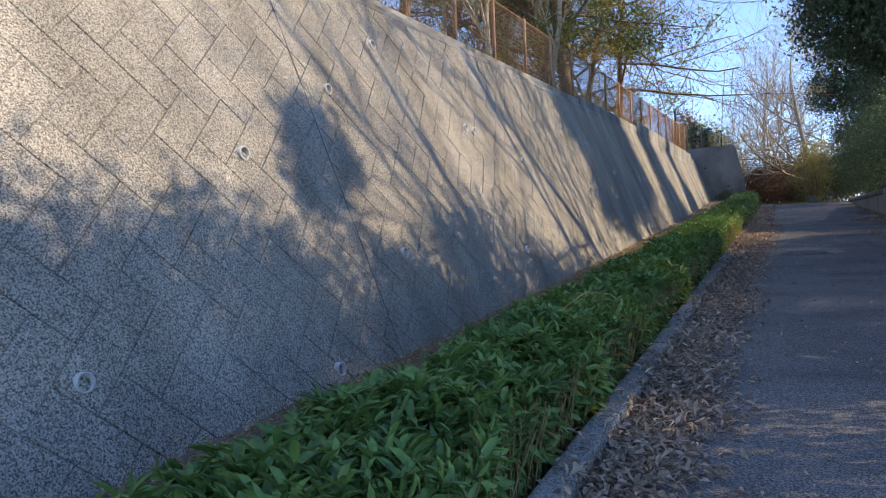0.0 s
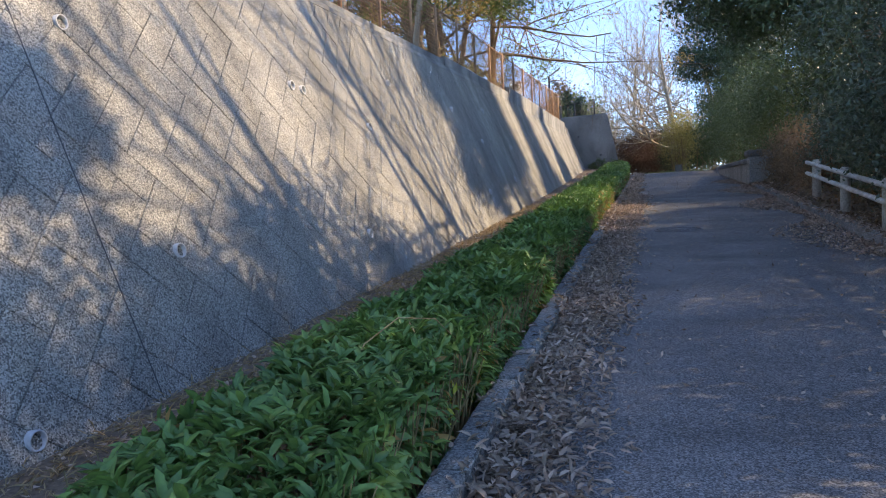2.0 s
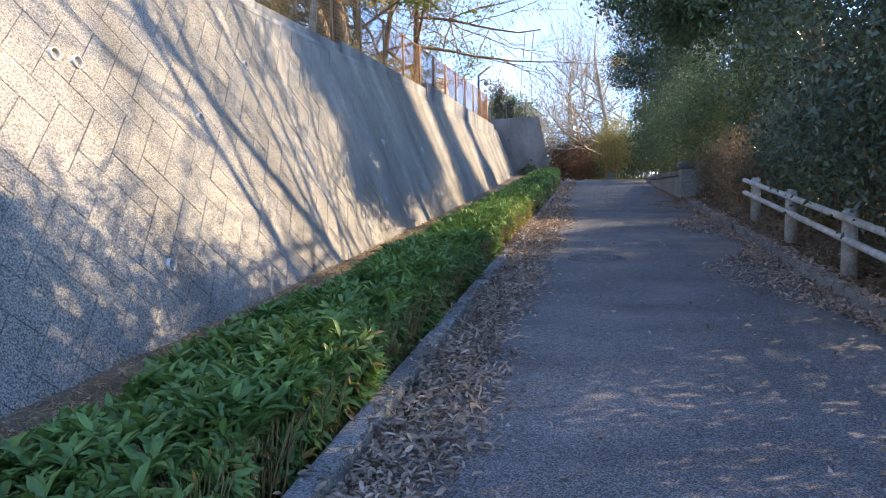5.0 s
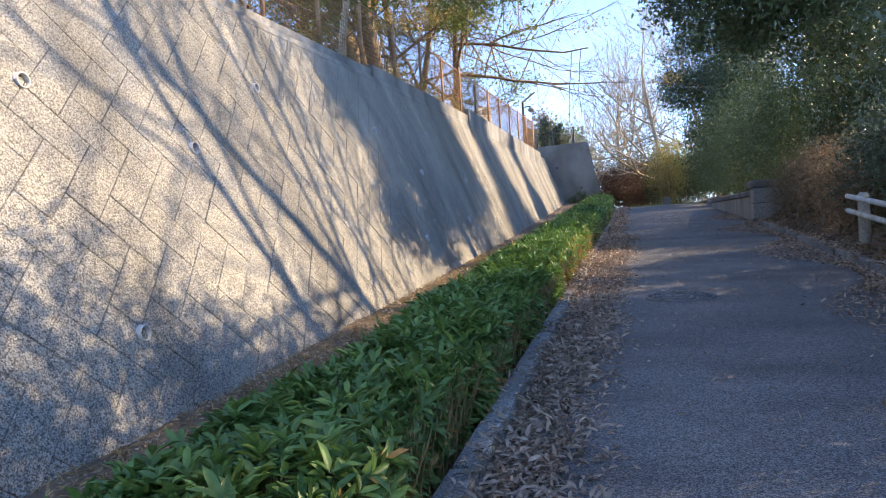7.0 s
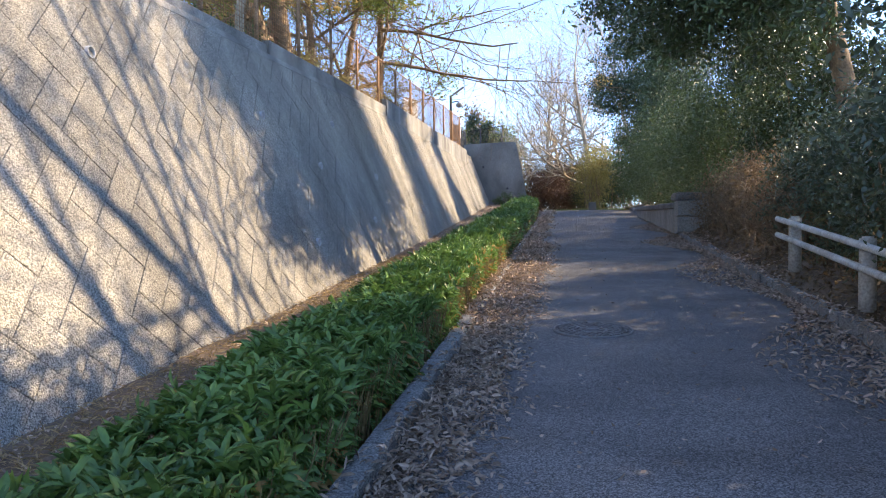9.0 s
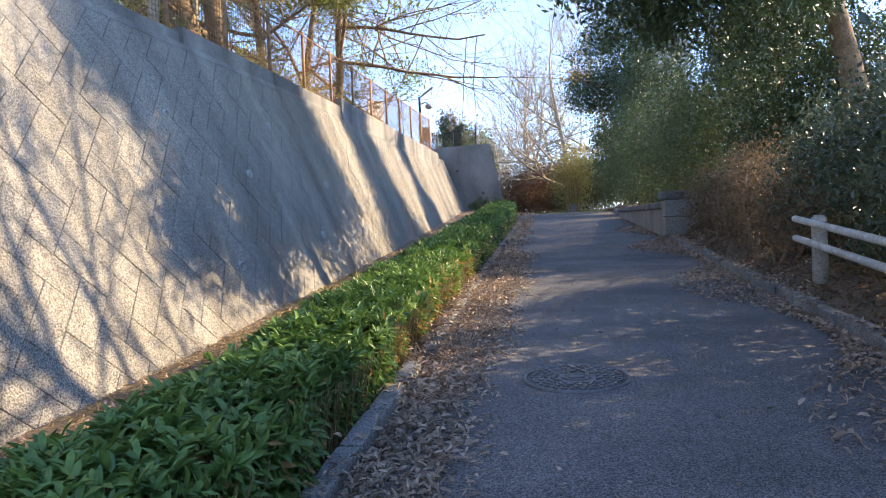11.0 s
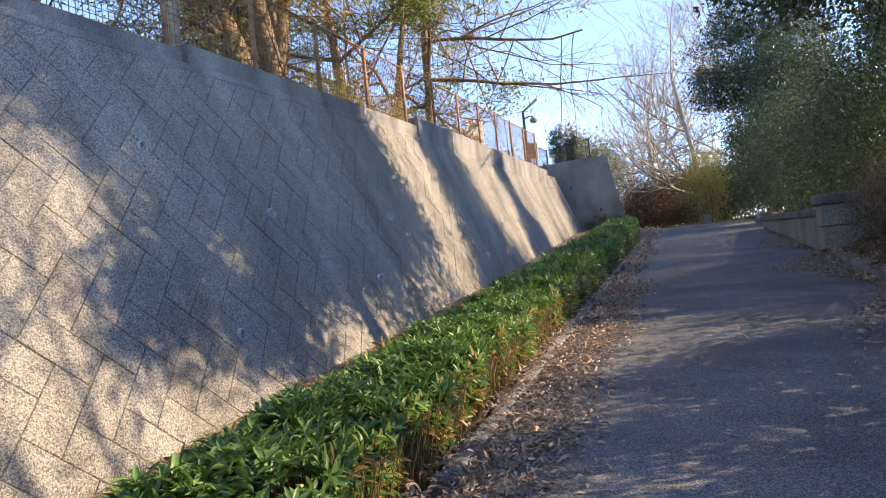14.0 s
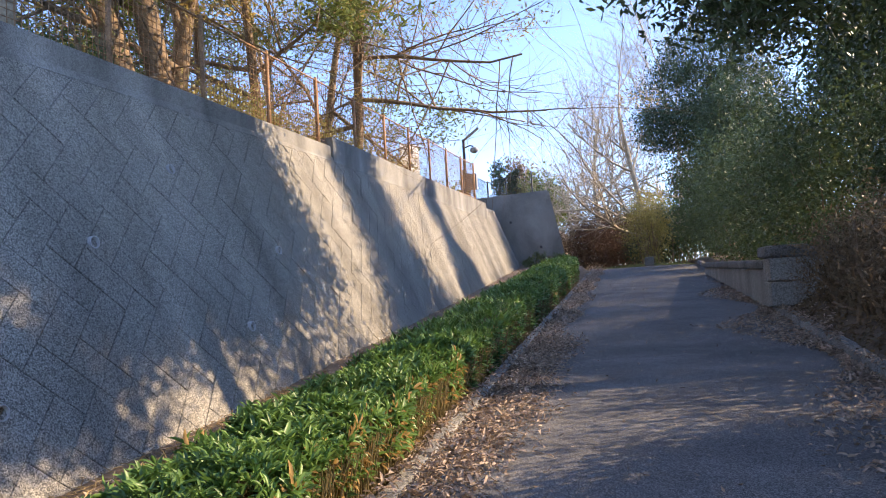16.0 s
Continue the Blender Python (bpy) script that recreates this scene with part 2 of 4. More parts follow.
def road_z(y):
    return 0.103 + 0.0606 * np.minimum(y, 46) + 0.01 * np.maximum(y - 46, 0)


def base_z(y):
    """Foot of the leaning wall."""
    return 0.02 + 0.062 * y + 0.0004 * y * y


def wall_x(y, z):
    return -2.56 + 0.4 * (0.02 + 0.072 * y) - 0.4 * z


def top_z(y):
    """Upper edge of the leaning wall."""
    return 4.16 + 0.0255 * y


def kerb_r(y):
    return 2.55 + 0.034 * y


END_Y = 39.0


# ---- ground: one sheet to the horizon ----
def ground_height(x, y):
    yc = np.clip(y, -40, 46)
    low = road_z(y) * (y > -40) + (y <= -40) * road_z(np.array(-40.0)) - 0.05
    strip = np.clip((-0.5 - x) / 1.2, 0, 1)
    low = low * (1 - strip) + (np.where(y < 46, base_z(yc), low) - 0.0) * strip
    bank = np.clip((x - kerb_r(yc) - 0.12) / 0.1, 0, 1)
    low = low + bank * (0.16 + 0.028 * np.clip(y - 10, 0, 7) * np.clip((x - kerb_r(yc) - 0.2) / 0.3, 0, 1)) + np.clip((x - kerb_r(yc) - 0.5) / 6, 0, 1) * 0.4
    edge = np.where(y < END_Y + 0.9, wall_x(yc, top_z(yc)) - 0.45, -2.6)
    upper = np.clip((edge - x) / 0.25, 0, 1)
    high = top_z(yc) + 0.12 + np.where(y > END_Y, 0.35, 0)
    return low * (1 - upper) + high * upper


gx = np.concatenate([[-900, -300, -100, -40, -20, -12, -8], np.arange(-6, 7, 0.12), [8, 10, 14, 20, 40, 100, 300, 900]])
gy = np.concatenate([[-900, -300, -100, -40, -20, -10, -5], np.arange(-2, 56, 0.5), [60, 70, 90, 130, 300, 900]])
GX, GY = np.meshgrid(gx, gy)
GZ = ground_height(GX, GY)
near = (np.abs(GX) < 9) & (GY > -6) & (GY < 60)
GZ = GZ + near * 0.02 * np.sin(GX * 5.1 + GY * 2.3) * np.cos(GY * 3.7 - GX * 2)
nx, ny = len(gx), len(gy)
i0 = (np.arange(ny - 1)[:, None] * nx + np.arange(nx - 1)[None]).ravel()
ground = put("ground", mesh_of("ground", np.stack([GX, GY, GZ], -1).reshape(-1, 3), np.stack([i0, i0 + 1, i0 + nx + 1, i0 + nx], 1), M_SOIL, True))
tagged(ground, "brown soil ground strewn with leaf litter", "ground", kind="structure")

# ---- road ----
ry = np.arange(-30, 47.01, 0.5)
rv, rf = [], []
cols = 9
for y in ry:
    a, b = -0.2, kerb_r(y) + 0.02
    for k in range(cols):
        x = a + (b - a) * k / (cols - 1)
        rv.append((x, y, float(road_z(y)) + 0.015 * math.sin(math.pi * k / (cols - 1)) + 0.004 * math.sin(y * 1.3 + k)))
for j in range(len(ry) - 1):
    for k in range(cols - 1):
        q = j * cols + k
        rf.append((q, q + 1, q + cols + 1, q + cols))
road = put("road", mesh_of("road", rv, rf, M_ROAD, True))
tagged(road, "worn grey asphalt lane climbing between kerbs", "road", kind="structure")

# ---- retaining wall ----
d1 = Vector((0.0288, 1, 0)).normalized()
nrm = Vector((1, -0.0288, 0.4)).normalized()
d2 = nrm.cross(d1).normalized()
if d2.z < 0:
    d2 = -d2
WALL_Y0 = -14.0
O = Vector((float(wall_x(0, 0)), 0, 0))
wall = thing("wall_west", (0, 0, 0), "leaning retaining wall of grey herringbone concrete blocks", "wall", kind="structure")
bv, bf = [], []
ys = np.arange(WALL_Y0, END_Y + 0.01, 1.0)
for y in ys:
    b, t = float(base_z(y)) - 0.5, float(top_z(y))
    for z, off in ((b, -0.014), (t, -0.014), (t, -0.5), (b, -0.9)):
        bv.append((float(wall_x(y, z)) + off, y, z))
for j in range(len(ys) - 1):
    for k in range(4):
        q, r = j * 4 + k, j * 4 + (k + 1) % 4
        bf.append((q, q + 4, r + 4, r))
bf += [(0, 1, 2, 3), tuple((len(ys) - 1) * 4 + k for k in (3, 2, 1, 0))]
put("backing", mesh_of("backing", bv, bf, M_JOINT), wall)
# smooth cast band along the upper edge
cv, cf = [], []
for y in ys:
    t = float(top_z(y))
    for z, off in ((t - 0.07, -0.025), (t - 0.07, 0.004), (t + 0.02, 0.004), (t + 0.02, -0.42)):
        cv.append((float(wall_x(y, z)) + off, y, z))
for j in range(len(ys) - 1):
    for k in range(3):
        q = j * 4 + k
        cf.append((q, q + 4, q + 5, q + 1))
put("cap_band", mesh_of("cap_band", cv, cf, M_CAST), wall)
# ---- kerbs ----
kerb_l = thing("kerb_west", (0, 0, 0), "weathered concrete kerb half buried in dry leaves", "kerb", kind="structure")
kerb_e = thing("kerb_east", (0, 0, 0), "mossy concrete kerb edging the leafy bank", "kerb", kind="structure")
kb = box(0.13, 0.59, 0.3, 0.022)
kme = bpy.data.meshes.new("kerb_stone")
kb.to_mesh(kme)
kb.free()
kme.materials.append(M_KERB)
slope = math.degrees(math.atan(0.0606))
for k in range(-6, 77):
    y = 0.3 + k * 0.6
    jig = random.uniform(-0.008, 0.008)
    if not 14.3 < y < 15.3:
        low = 0.05 if y > 14.3 else 0
        put("kerb_stone", kme, kerb_l, pose(-0.385 + jig, y, float(road_z(y)) - 0.06 - low + jig, slope + jig * 60, 0, jig * 90))
    put("kerb_stone", kme, kerb_e, pose(float(kerb_r(y)) + 0.075 + jig, y, float(road_z(y)) - 0.01 + jig, slope + jig * 60, 0, -1.95 + jig * 90))

# ---- end wall ----
ew = bmesh.new()
z0, z1 = 1.6, 5.85
xr0, xr1 = -0.65, -1.55
prof = [(-6.5, z0, END_Y), (xr0, z0, END_Y), (xr1, z1 + 0.05, END_Y + 0.9), (-6.5, z1 - 0.12, END_Y + 0.9)]
fr = [ew.verts.new((x, y, z)) for x, z, y in prof]
bk = [ew.verts.new((x - 0.25 * (k in (1, 2)), y + 1.2, z)) for k, (x, z, y) in enumerate(prof)]
ew.faces.new(fr)
ew.faces.new(bk[::-1])
for k in range(4):
    ew.faces.new((fr[k], bk[k], bk[(k + 1) % 4], fr[(k + 1) % 4]))
bmesh.ops.recalc_face_normals(ew, faces=ew.faces)
bmesh.ops.bevel(ew, geom=ew.edges[:], offset=0.04, segments=2, affect="EDGES")
end_wall = thing("wall_end", (0, 0, 0), "stained plain cast concrete end wall", "wall", kind="structure")
part("face", ew, M_CAST, end_wall)
# weep holes as solid plugs, coloured dark for the shade within
for x, z in ((-3.0, 4.75), (-1.9, 3.75)):
    fy = END_Y + 0.9 * (z - z0) / (z1 - z0)
    bm = bmesh.new()
    bmesh.ops.create_cone(bm, segments=14, radius1=0.05, radius2=0.05, depth=0.06, cap_ends=True)
    part("weep_hole_plug", bm, M_PLASTIC, end_wall, m=pose(x, fy - 0.01, z, 90))

# filled movement joint that runs up the face
bm = box(0.003, 0.01, 4.6, 0.001, segs=1)
frame_ = Matrix((nrm, d1, d2)).transposed().to_4x4()
part("movement_joint", bm, M_PLASTIC, wall, "dark movement joint", Matrix.Translation(Vector((float(wall_x(5.9, 2.2)), 5.9, 2.2)) + nrm * 0.003) @ frame_)

# ---- weep pipes in the wall ----
PIPES = [(2.90, 0.71), (4.95, 0.43), (6.57, 1.27), (4.74, 2.10), (7.68, 3.71), (6.32, 2.91), (9.54, 2.94), (9.95, 1.23), (11.41, 2.64), (9.78, 2.92), (13.08, 3.51), (16.73, 1.76), (19.93, 2.10), (16.51, 3.49), (19.60, 3.80), (18.08, 2.93), (21.22, 2.98)]
for y, z in PIPES:
    bm = bmesh.new()
    for r in (0.055, 0.046):
        bmesh.ops.create_cone(bm, segments=16, radius1=r, radius2=r, depth=0.16, cap_ends=False)
    rings = [[v for v in bm.verts if abs(v.co.z - 0.08) < 1e-4 and (v.co.xy.length > 0.05) == big] for big in (True, False)]
    key = lambda v: math.atan2(v.co.y, v.co.x)
    a, b = sorted(rings[0], key=key), sorted(rings[1], key=key)
    for k in range(16):
        bm.faces.new((a[k], a[(k + 1) % 16], b[(k + 1) % 16], b[k]))
    bmesh.ops.recalc_face_normals(bm, faces=bm.faces)
    pipe = part("drain_pipe", bm, M_PIPE, wall, "grey plastic weep pipe", pose(float(wall_x(y, z)) - 0.055, y, z, 0, 84 + random.uniform(-4, 4), 0), True)
    # dark disc closes the pipe; its colour stands for the shade inside
    bm = bmesh.new()
    bmesh.ops.create_cone(bm, segments=16, radius1=0.046, radius2=0.046, depth=0.01, cap_ends=True)
    part("bore", bm, M_PLASTIC, pipe, "dark disc standing in for the shaded bore", pose(0, 0, 0.035))

# ---- coping and fence on top of the wall ----
def fence_x(y):
    return -4.6 + 0.03 * y


def fence_z(y):
    return 4.3 + 0.026 * y


coping = thing("coping", (0, 0, 0), "stepped pale concrete footing beneath the fence", "trim", kind="structure")
for a, b, h0, h1 in ((17.9, 24.5, 0.26, 0.18), (24.6, 36.8, 0.36, 0.1), (-8, 17.8, 0.14, 0.17)):
    bm = bmesh.new()
    quad = []
    n = 8
    for k in range(n + 1):
        y = a + (b - a) * k / n
        z = float(fence_z(y)) - 0.14 + h0 + (h1 - h0) * k / n
        x = float(fence_x(y))
        quad.append([bm.verts.new((x + dx, y, zz)) for dx, zz in ((0.14, z - 0.7), (0.12, z), (-0.1, z), (-0.12, z - 0.7))])
    for k in range(n):
        for j in range(4):
            bm.faces.new((quad[k][j], quad[k][(j + 1) % 4], quad[k + 1][(j + 1) % 4], quad[k + 1][j]))
    bm.faces.new(quad[0])
    bm.faces.new(quad[-1][::-1])
    bmesh.ops.recalc_face_normals(bm, faces=bm.faces)
    part("footing", bm, M_CAST, coping)

FENCE_H = 1.2
fence = thing("mesh_fence", (float(fence_x(20)), 20, float(fence_z(20))), "rusty brown steel wire-mesh fence on the wall", "fence")
F0 = fence.location.copy()


def fence_run(points, height, parent, origin, colour, drop=0.25, cell=0.075):
    """Posts, two rails a bay, and welded wires in each bay, as parts."""
    pts = [Vector(p) for p in points]
    for p in pts:
        bm = bmesh.new()
        bmesh.ops.create_cone(bm, segments=8, radius1=0.032, radius2=0.032, depth=height + drop, cap_ends=True)
        bmesh.ops.create_uvsphere(bm, u_segments=8, v_segments=4, radius=0.03, matrix=Matrix.Translation((0, 0, (height + drop) / 2)))
        part("post", bm, colour, parent, m=Matrix.Translation(p - origin + Vector((0, 0, (height - drop) / 2))), smooth=True)
    for p, q in zip(pts, pts[1:]):
        along = q - p
        for z in (0.08, height - 0.03):
            v, f = tubes([([p + Vector((0, 0, z)) - origin, (p + q) / 2 + Vector((0, 0, z)) - origin, q + Vector((0, 0, z)) - origin], [0.015] * 3)], 6)
            put("rail", mesh_of("rail", v, f, colour, True), parent)
        lines = []
        n = max(2, int(along.length / cell))
        for k in range(1, n):
            s = p + along * (k / n) - origin
            lines.append(([s + Vector((0, 0, 0.08)), s + Vector((0, 0, height / 2)), s + Vector((0, 0, height - 0.03))], [0.0055] * 3))
        for k in range(1, int(height / cell)):
            z = Vector((0, 0, 0.08 + k * cell))
            if z.z < height - 0.04:
                lines.append(([p + z - origin, p + along * 0.5 + z - origin, q + z - origin], [0.0055] * 3))
        v, f = tubes(lines, 3)
        put("wire_mesh", mesh_of("wire_mesh", v, f, colour), parent)


posts = [(float(fence_x(y)), y, float(fence_z(y))) for y in [17.72 + 1.64 * k for k in range(-11, 12)]]
fence_run(posts, FENCE_H, fence, F0, M_RUSTY)
EZ = float(fence_z(36))
end_fence = thing("end_fence", (-3.2, END_Y + 1.3, 5.5), "dark steel mesh fence above the end wall", "fence")
fence_run([(-4.0, END_Y - 2.6, 5.2), (-3.9, END_Y + 1.2, 5.3), (-3.2, END_Y + 1.3, 5.42), (-2.2, END_Y + 1.35, 5.55)], 1.15, end_fence, end_fence.location.copy(), M_GALV, 0.3)

# ---- lamp pole with camera and box ----
PX, PY, PZ = -4.05, 36.9, 5.25
pole = thing("security_pole", (PX, PY, PZ), "dark steel pole carrying a floodlight, camera and cabinet", "pole")
v, f = tubes([([(0, 0, -0.2), (0, 0, 1), (0, 0, 2.25)], [0.06, 0.055, 0.05])], 12)
put("shaft", mesh_of("shaft", v, f, M_GALV, True), pole)
part("light_head", box(0.62, 0.14, 0.07, 0.02), M_BOX, pole, "grey floodlight head", pose(0.3, 0, 2.42, 0, -35, 0))
v, f = tubes([([(0, 0, 1.95), (0.22, 0, 2.02), (0.34, 0, 1.98)], [0.025] * 3)], 8)
put("arm", mesh_of("arm", v, f, M_GALV, True), pole)
bm = bmesh.new()
bmesh.ops.create_uvsphere(bm, u_segments=14, v_segments=8, radius=0.13)
bmesh.ops.scale(bm, vec=(1.2, 1, 0.9), verts=bm.verts)
part("camera_dome", bm, M_BOX, pole, "pale camera housing", pose(0.36, 0, 1.85), True)
part("cabinet", box(0.38, 0.22, 0.55, 0.015), M_BOX, pole, "grey switch cabinet", pose(0.22, -0.05, 0.75))
v, f = tubes([([(-0.75, 0.3, -0.1), (-0.75, 0.3, 1), (-0.8, 0.3, 2.5)], [0.02, 0.018, 0.008])], 6)
put("aerial", mesh_of("aerial", v, f, M_GALV, True), pole)

# ---- notice board behind the fence ----
sign = thing("notice_board", (-5.2, 34.2, 5.3), "white notice board with faded dark marks", "sign")
part("board", box(0.04, 0.75, 0.9, 0.01), M_SIGN, sign, m=pose(0, 0, 1.2, 0, 0, -35))
for k, (dy, dz, w, h) in enumerate(((-0.1, 1.4, 0.3, 0.1), (0.08, 1.2, 0.34, 0.1), (-0.05, 1.0, 0.26, 0.1))):
    part("mark", box(0.012, w, h, 0.003), M_PLASTIC, sign, "dark bar", pose(0.016, dy * 0.8, dz, 0, 0, -35) @ pose(0.014, 0, 0))
for dy in (-0.25, 0.25):
    part("leg", box(0.05, 0.05, 1.1, 0.006), M_RUSTY, sign, m=pose(-0.02 + dy * 0.5, dy * 0.8, 0.4, 0, 0, -35))

# ---- stone pillar and parapet ----
GY0 = 25.6
pillar = thing("stone_pillar", (3.62, GY0 + 0.3, float(road_z(GY0)) + 0.15), "square stone gate pillar with dark rounded cap", "pillar")
for k, (z, h) in enumerate(((0.2, 0.4), (0.6, 0.38))):
    part("stone", box(0.55, 0.36, h - 0.012, 0.02), M_STONE, pillar, m=pose(-0.02, -0.17, z))
    part("stone", box(0.55, 0.22, h - 0.012, 0.02), M_STONE, pillar, m=pose(-0.02, 0.13, z))
part("cap", box(0.68, 0.74, 0.2, 0.07, segs=3), M_STONE_CAP, pillar, "dark weathered cap stone", pose(-0.02, -0.02, 0.89))
part("stone", box(1.5, 0.4, 0.8, 0.03), M_STONE, pillar, m=pose(1.0, -0.1, 0.38))
part("cap", box(1.6, 0.5, 0.16, 0.06, segs=3), M_STONE_CAP, pillar, m=pose(1.05, -0.1, 0.86))
parapet = thing("parapet_wall", (3.75, GY0 + 0.9, float(road_z(GY0)) + 0.15), "low stone parapet with a dark rounded cap", "wall")
PZ0 = float(road_z(GY0)) + 0.95
for k in range(11):
    y = GY0 + 1.1 + k * 1.02
    x = 3.55 + 0.012 * (y - GY0)
    top = PZ0 + 0.018 * (y - GY0) - 0.2
    low = float(road_z(y)) + 0.05
    h = max(0.12, top - low)
    part("stone", box(0.34, 1.0, h, 0.02), M_STONE, parapet, m=Matrix.Translation(Vector((x, y, top - h / 2)) - parapet.location))
    part("cap", box(0.46, 1.01, 0.16, 0.05, segs=3), M_STONE_CAP, parapet, m=Matrix.Translation(Vector((x, y, top + 0.08)) - parapet.location) @ pose(0, 0, 0, 1.0))

# ---- guard rail ----
rail = thing("guard_rail", (3.15, 12, float(road_z(12)) + 0.2), "white two-pipe guard rail on short concrete posts", "guardrail")
R0 = rail.location.copy()
POSTS = [9.65 + 2.3 * k for k in range(-4, 4)]


def rail_at(y, h):
    return Vector((3.17 + 0.034 * (y - 12), y, float(road_z(y)) + 0.2 + 0.035 * (y - 12) + h)) - R0


for y in POSTS:
    bm = bmesh.new()
    bmesh.ops.create_cone(bm, segments=14, radius1=0.075, radius2=0.07, depth=0.68, cap_ends=True)
    bmesh.ops.bevel(bm, geom=[e for e in bm.edges if e.is_manifold and e.calc_face_angle() > 1], offset=0.02, segments=2, affect="EDGES")
    part("post", bm, M_POST, rail, "stained white concrete post", Matrix.Translation(rail_at(y, 0.25)), True)
ends = [y for y in POSTS[::-1]]
for h in (0.32, 0.52):
    pts = [rail_at(y, h) + Vector((-0.09, 0, 0)) for y in [POSTS[-1] + 0.45] + ends]
    v, f = tubes([(pts, [0.035] * len(pts))], 10)
    put("rail_pipe", mesh_of("rail_pipe", v, f, M_WHITE, True), rail, label="white painted pipe, green with algae")

# ---- manhole cover ----
man = thing("manhole_cover", (0.83, 14.1, float(road_z(14.1)) + 0.012), "round patterned cast-iron manhole cover in the asphalt", "manhole")
TILT_M = pose(0, 0, 0, slope)
bm = bmesh.new()
bmesh.ops.create_cone(bm, segments=48, radius1=0.33, radius2=0.33, depth=0.02, cap_ends=True)
part("lid", bm, M_IRON, man, m=TILT_M)
v, f = tubes([([(0.36 * math.cos(a), 0.36 * math.sin(a), 0.004) for a in np.linspace(0, 2 * math.pi, 49)], [0.016] * 49)], 6)
put("rim", mesh_of("rim", v, f, M_IRON, True), man, TILT_M)
for r, n, w, l in ((0.305, 30, 0.02, 0.045), (0.255, 25, 0.02, 0.045), (0.205, 19, 0.02, 0.05), (0.155, 13, 0.02, 0.055)):
    for k in range(n):
        a = 2 * math.pi * (k + (0.5 if n % 2 else 0)) / n
        sh = box(l, w, 0.014, 0, (0, 0, 0))
        part("rib", sh, M_IRON, man, m=TILT_M @ pose(r * math.cos(a), r * math.sin(a), 0.015, 0, 0, math.degrees(a) + 90 + (35 if k % 2 else -35)))
v, f = tubes([([(0.1 * math.cos(a), 0.07 * math.sin(a), 0.012) for a in np.linspace(0, 2 * math.pi, 25)], [0.009] * 25)], 5)
put("emblem_ring", mesh_of("emblem_ring", v, f, M_IRON, True), man, TILT_M)
part("emblem", box(0.11, 0.05, 0.014, 0.004), M_IRON, man, m=TILT_M @ pose(0, 0, 0.014, 0, 0, 12))

# ---- small stone at the top of the lane ----
stub = thing("marker_stone", (2.1, 46.2, float(road_z(46.2)) - 0.05), "small dark squared marker stone in the grass", "stone")
part("stone", box(0.4, 0.3, 0.55, 0.05), M_STONE_CAP, stub, m=pose(0, 0, 0.2))


# ---- plants ----
def grow(start, direction, length, radius, depth, up=0.15, spread=0.6, wiggle=0.12, forks=(3, 5), out=None, tips=None, seg=6, from_=0.35):
    """A branch with its side branches; out: list of (points, radii); tips: list of twig points."""
    pts = [np.array(start, float)]
    d = np.array(direction, float)
    d /= np.linalg.norm(d)
    for k in range(seg):
        d = d + rng.normal(0, wiggle, 3) + np.array([0, 0, up * 0.3])
        d /= np.linalg.norm(d)
        pts.append(pts[-1] + d * length / seg)
    rad = np.linspace(radius, radius * (0.35 if depth else 0.2), seg + 1)
    out.append((pts, rad))
    if depth == 0:
        tips.extend(pts[1:])
        return
    for k in range(rng.integers(*forks)):
        u = rng.uniform(from_, 1.0)
        i = min(int(u * seg), seg - 1)
        p = pts[i] + (pts[i + 1] - pts[i]) * (u * seg - i)
        axis = unit(1)[0]
        nd = d + axis * spread * 1.6
        grow(p, nd, length * rng.uniform(0.45, 0.75), rad[i] * 0.55, depth - 1, up, spread, wiggle * 1.2, forks, out, tips, max(3, seg - 1), 0.2)


def tree(name, at, height, radius, label, leaf=None, n_leaf=0, size=(0.1, 0.05), bark=None, depth=3, spread=0.6, up=0.15, forks=(3, 6), lean=(0, 0), blob=0.35, flat=0.6, kind_label="tree", from_=0.35, first=0.0):
    ob = thing(name, at, label, kind_label)
    out, tips = [], []
    trunk_d = np.array([lean[0], lean[1], 1.0])
    grow((0, 0, -0.15), trunk_d, height * 0.8, radius, depth, up, spread, 0.06, (forks[0] + 3, forks[1] + 4), out, tips, 8, from_)
    v, f = tubes(out[:1], 10)
    put("trunk", mesh_of("trunk", v, f, bark or M_BARK, True), ob)
    if len(out) > 1:
        v, f = tubes(out[1:], 4)
        tagged(put("branchwork", mesh_of("branchwork", v, f, bark or M_BARK, True), ob), kind="stuff")
    if n_leaf:
        tips = np.array(tips)
        tips = tips[tips[:, 2] > first]
        tips = tips[rng.integers(0, len(tips), min(len(tips), max(60, n_leaf // 110)))]
        c = tips[rng.integers(0, len(tips), n_leaf)] + rng.normal(0, blob, (n_leaf, 3)) * [1, 1, flat]
        d = unit(n_leaf) * [1, 1, 0.7]
        v, f = leaves(c, d, unit(n_leaf) + [0, 0, 0.8], size[0] * rng.uniform(0.6, 1.3, n_leaf), size[1] * rng.uniform(0.7, 1.3, n_leaf))
        put("crown", mesh_of("crown", v, f, leaf), ob)
    return ob


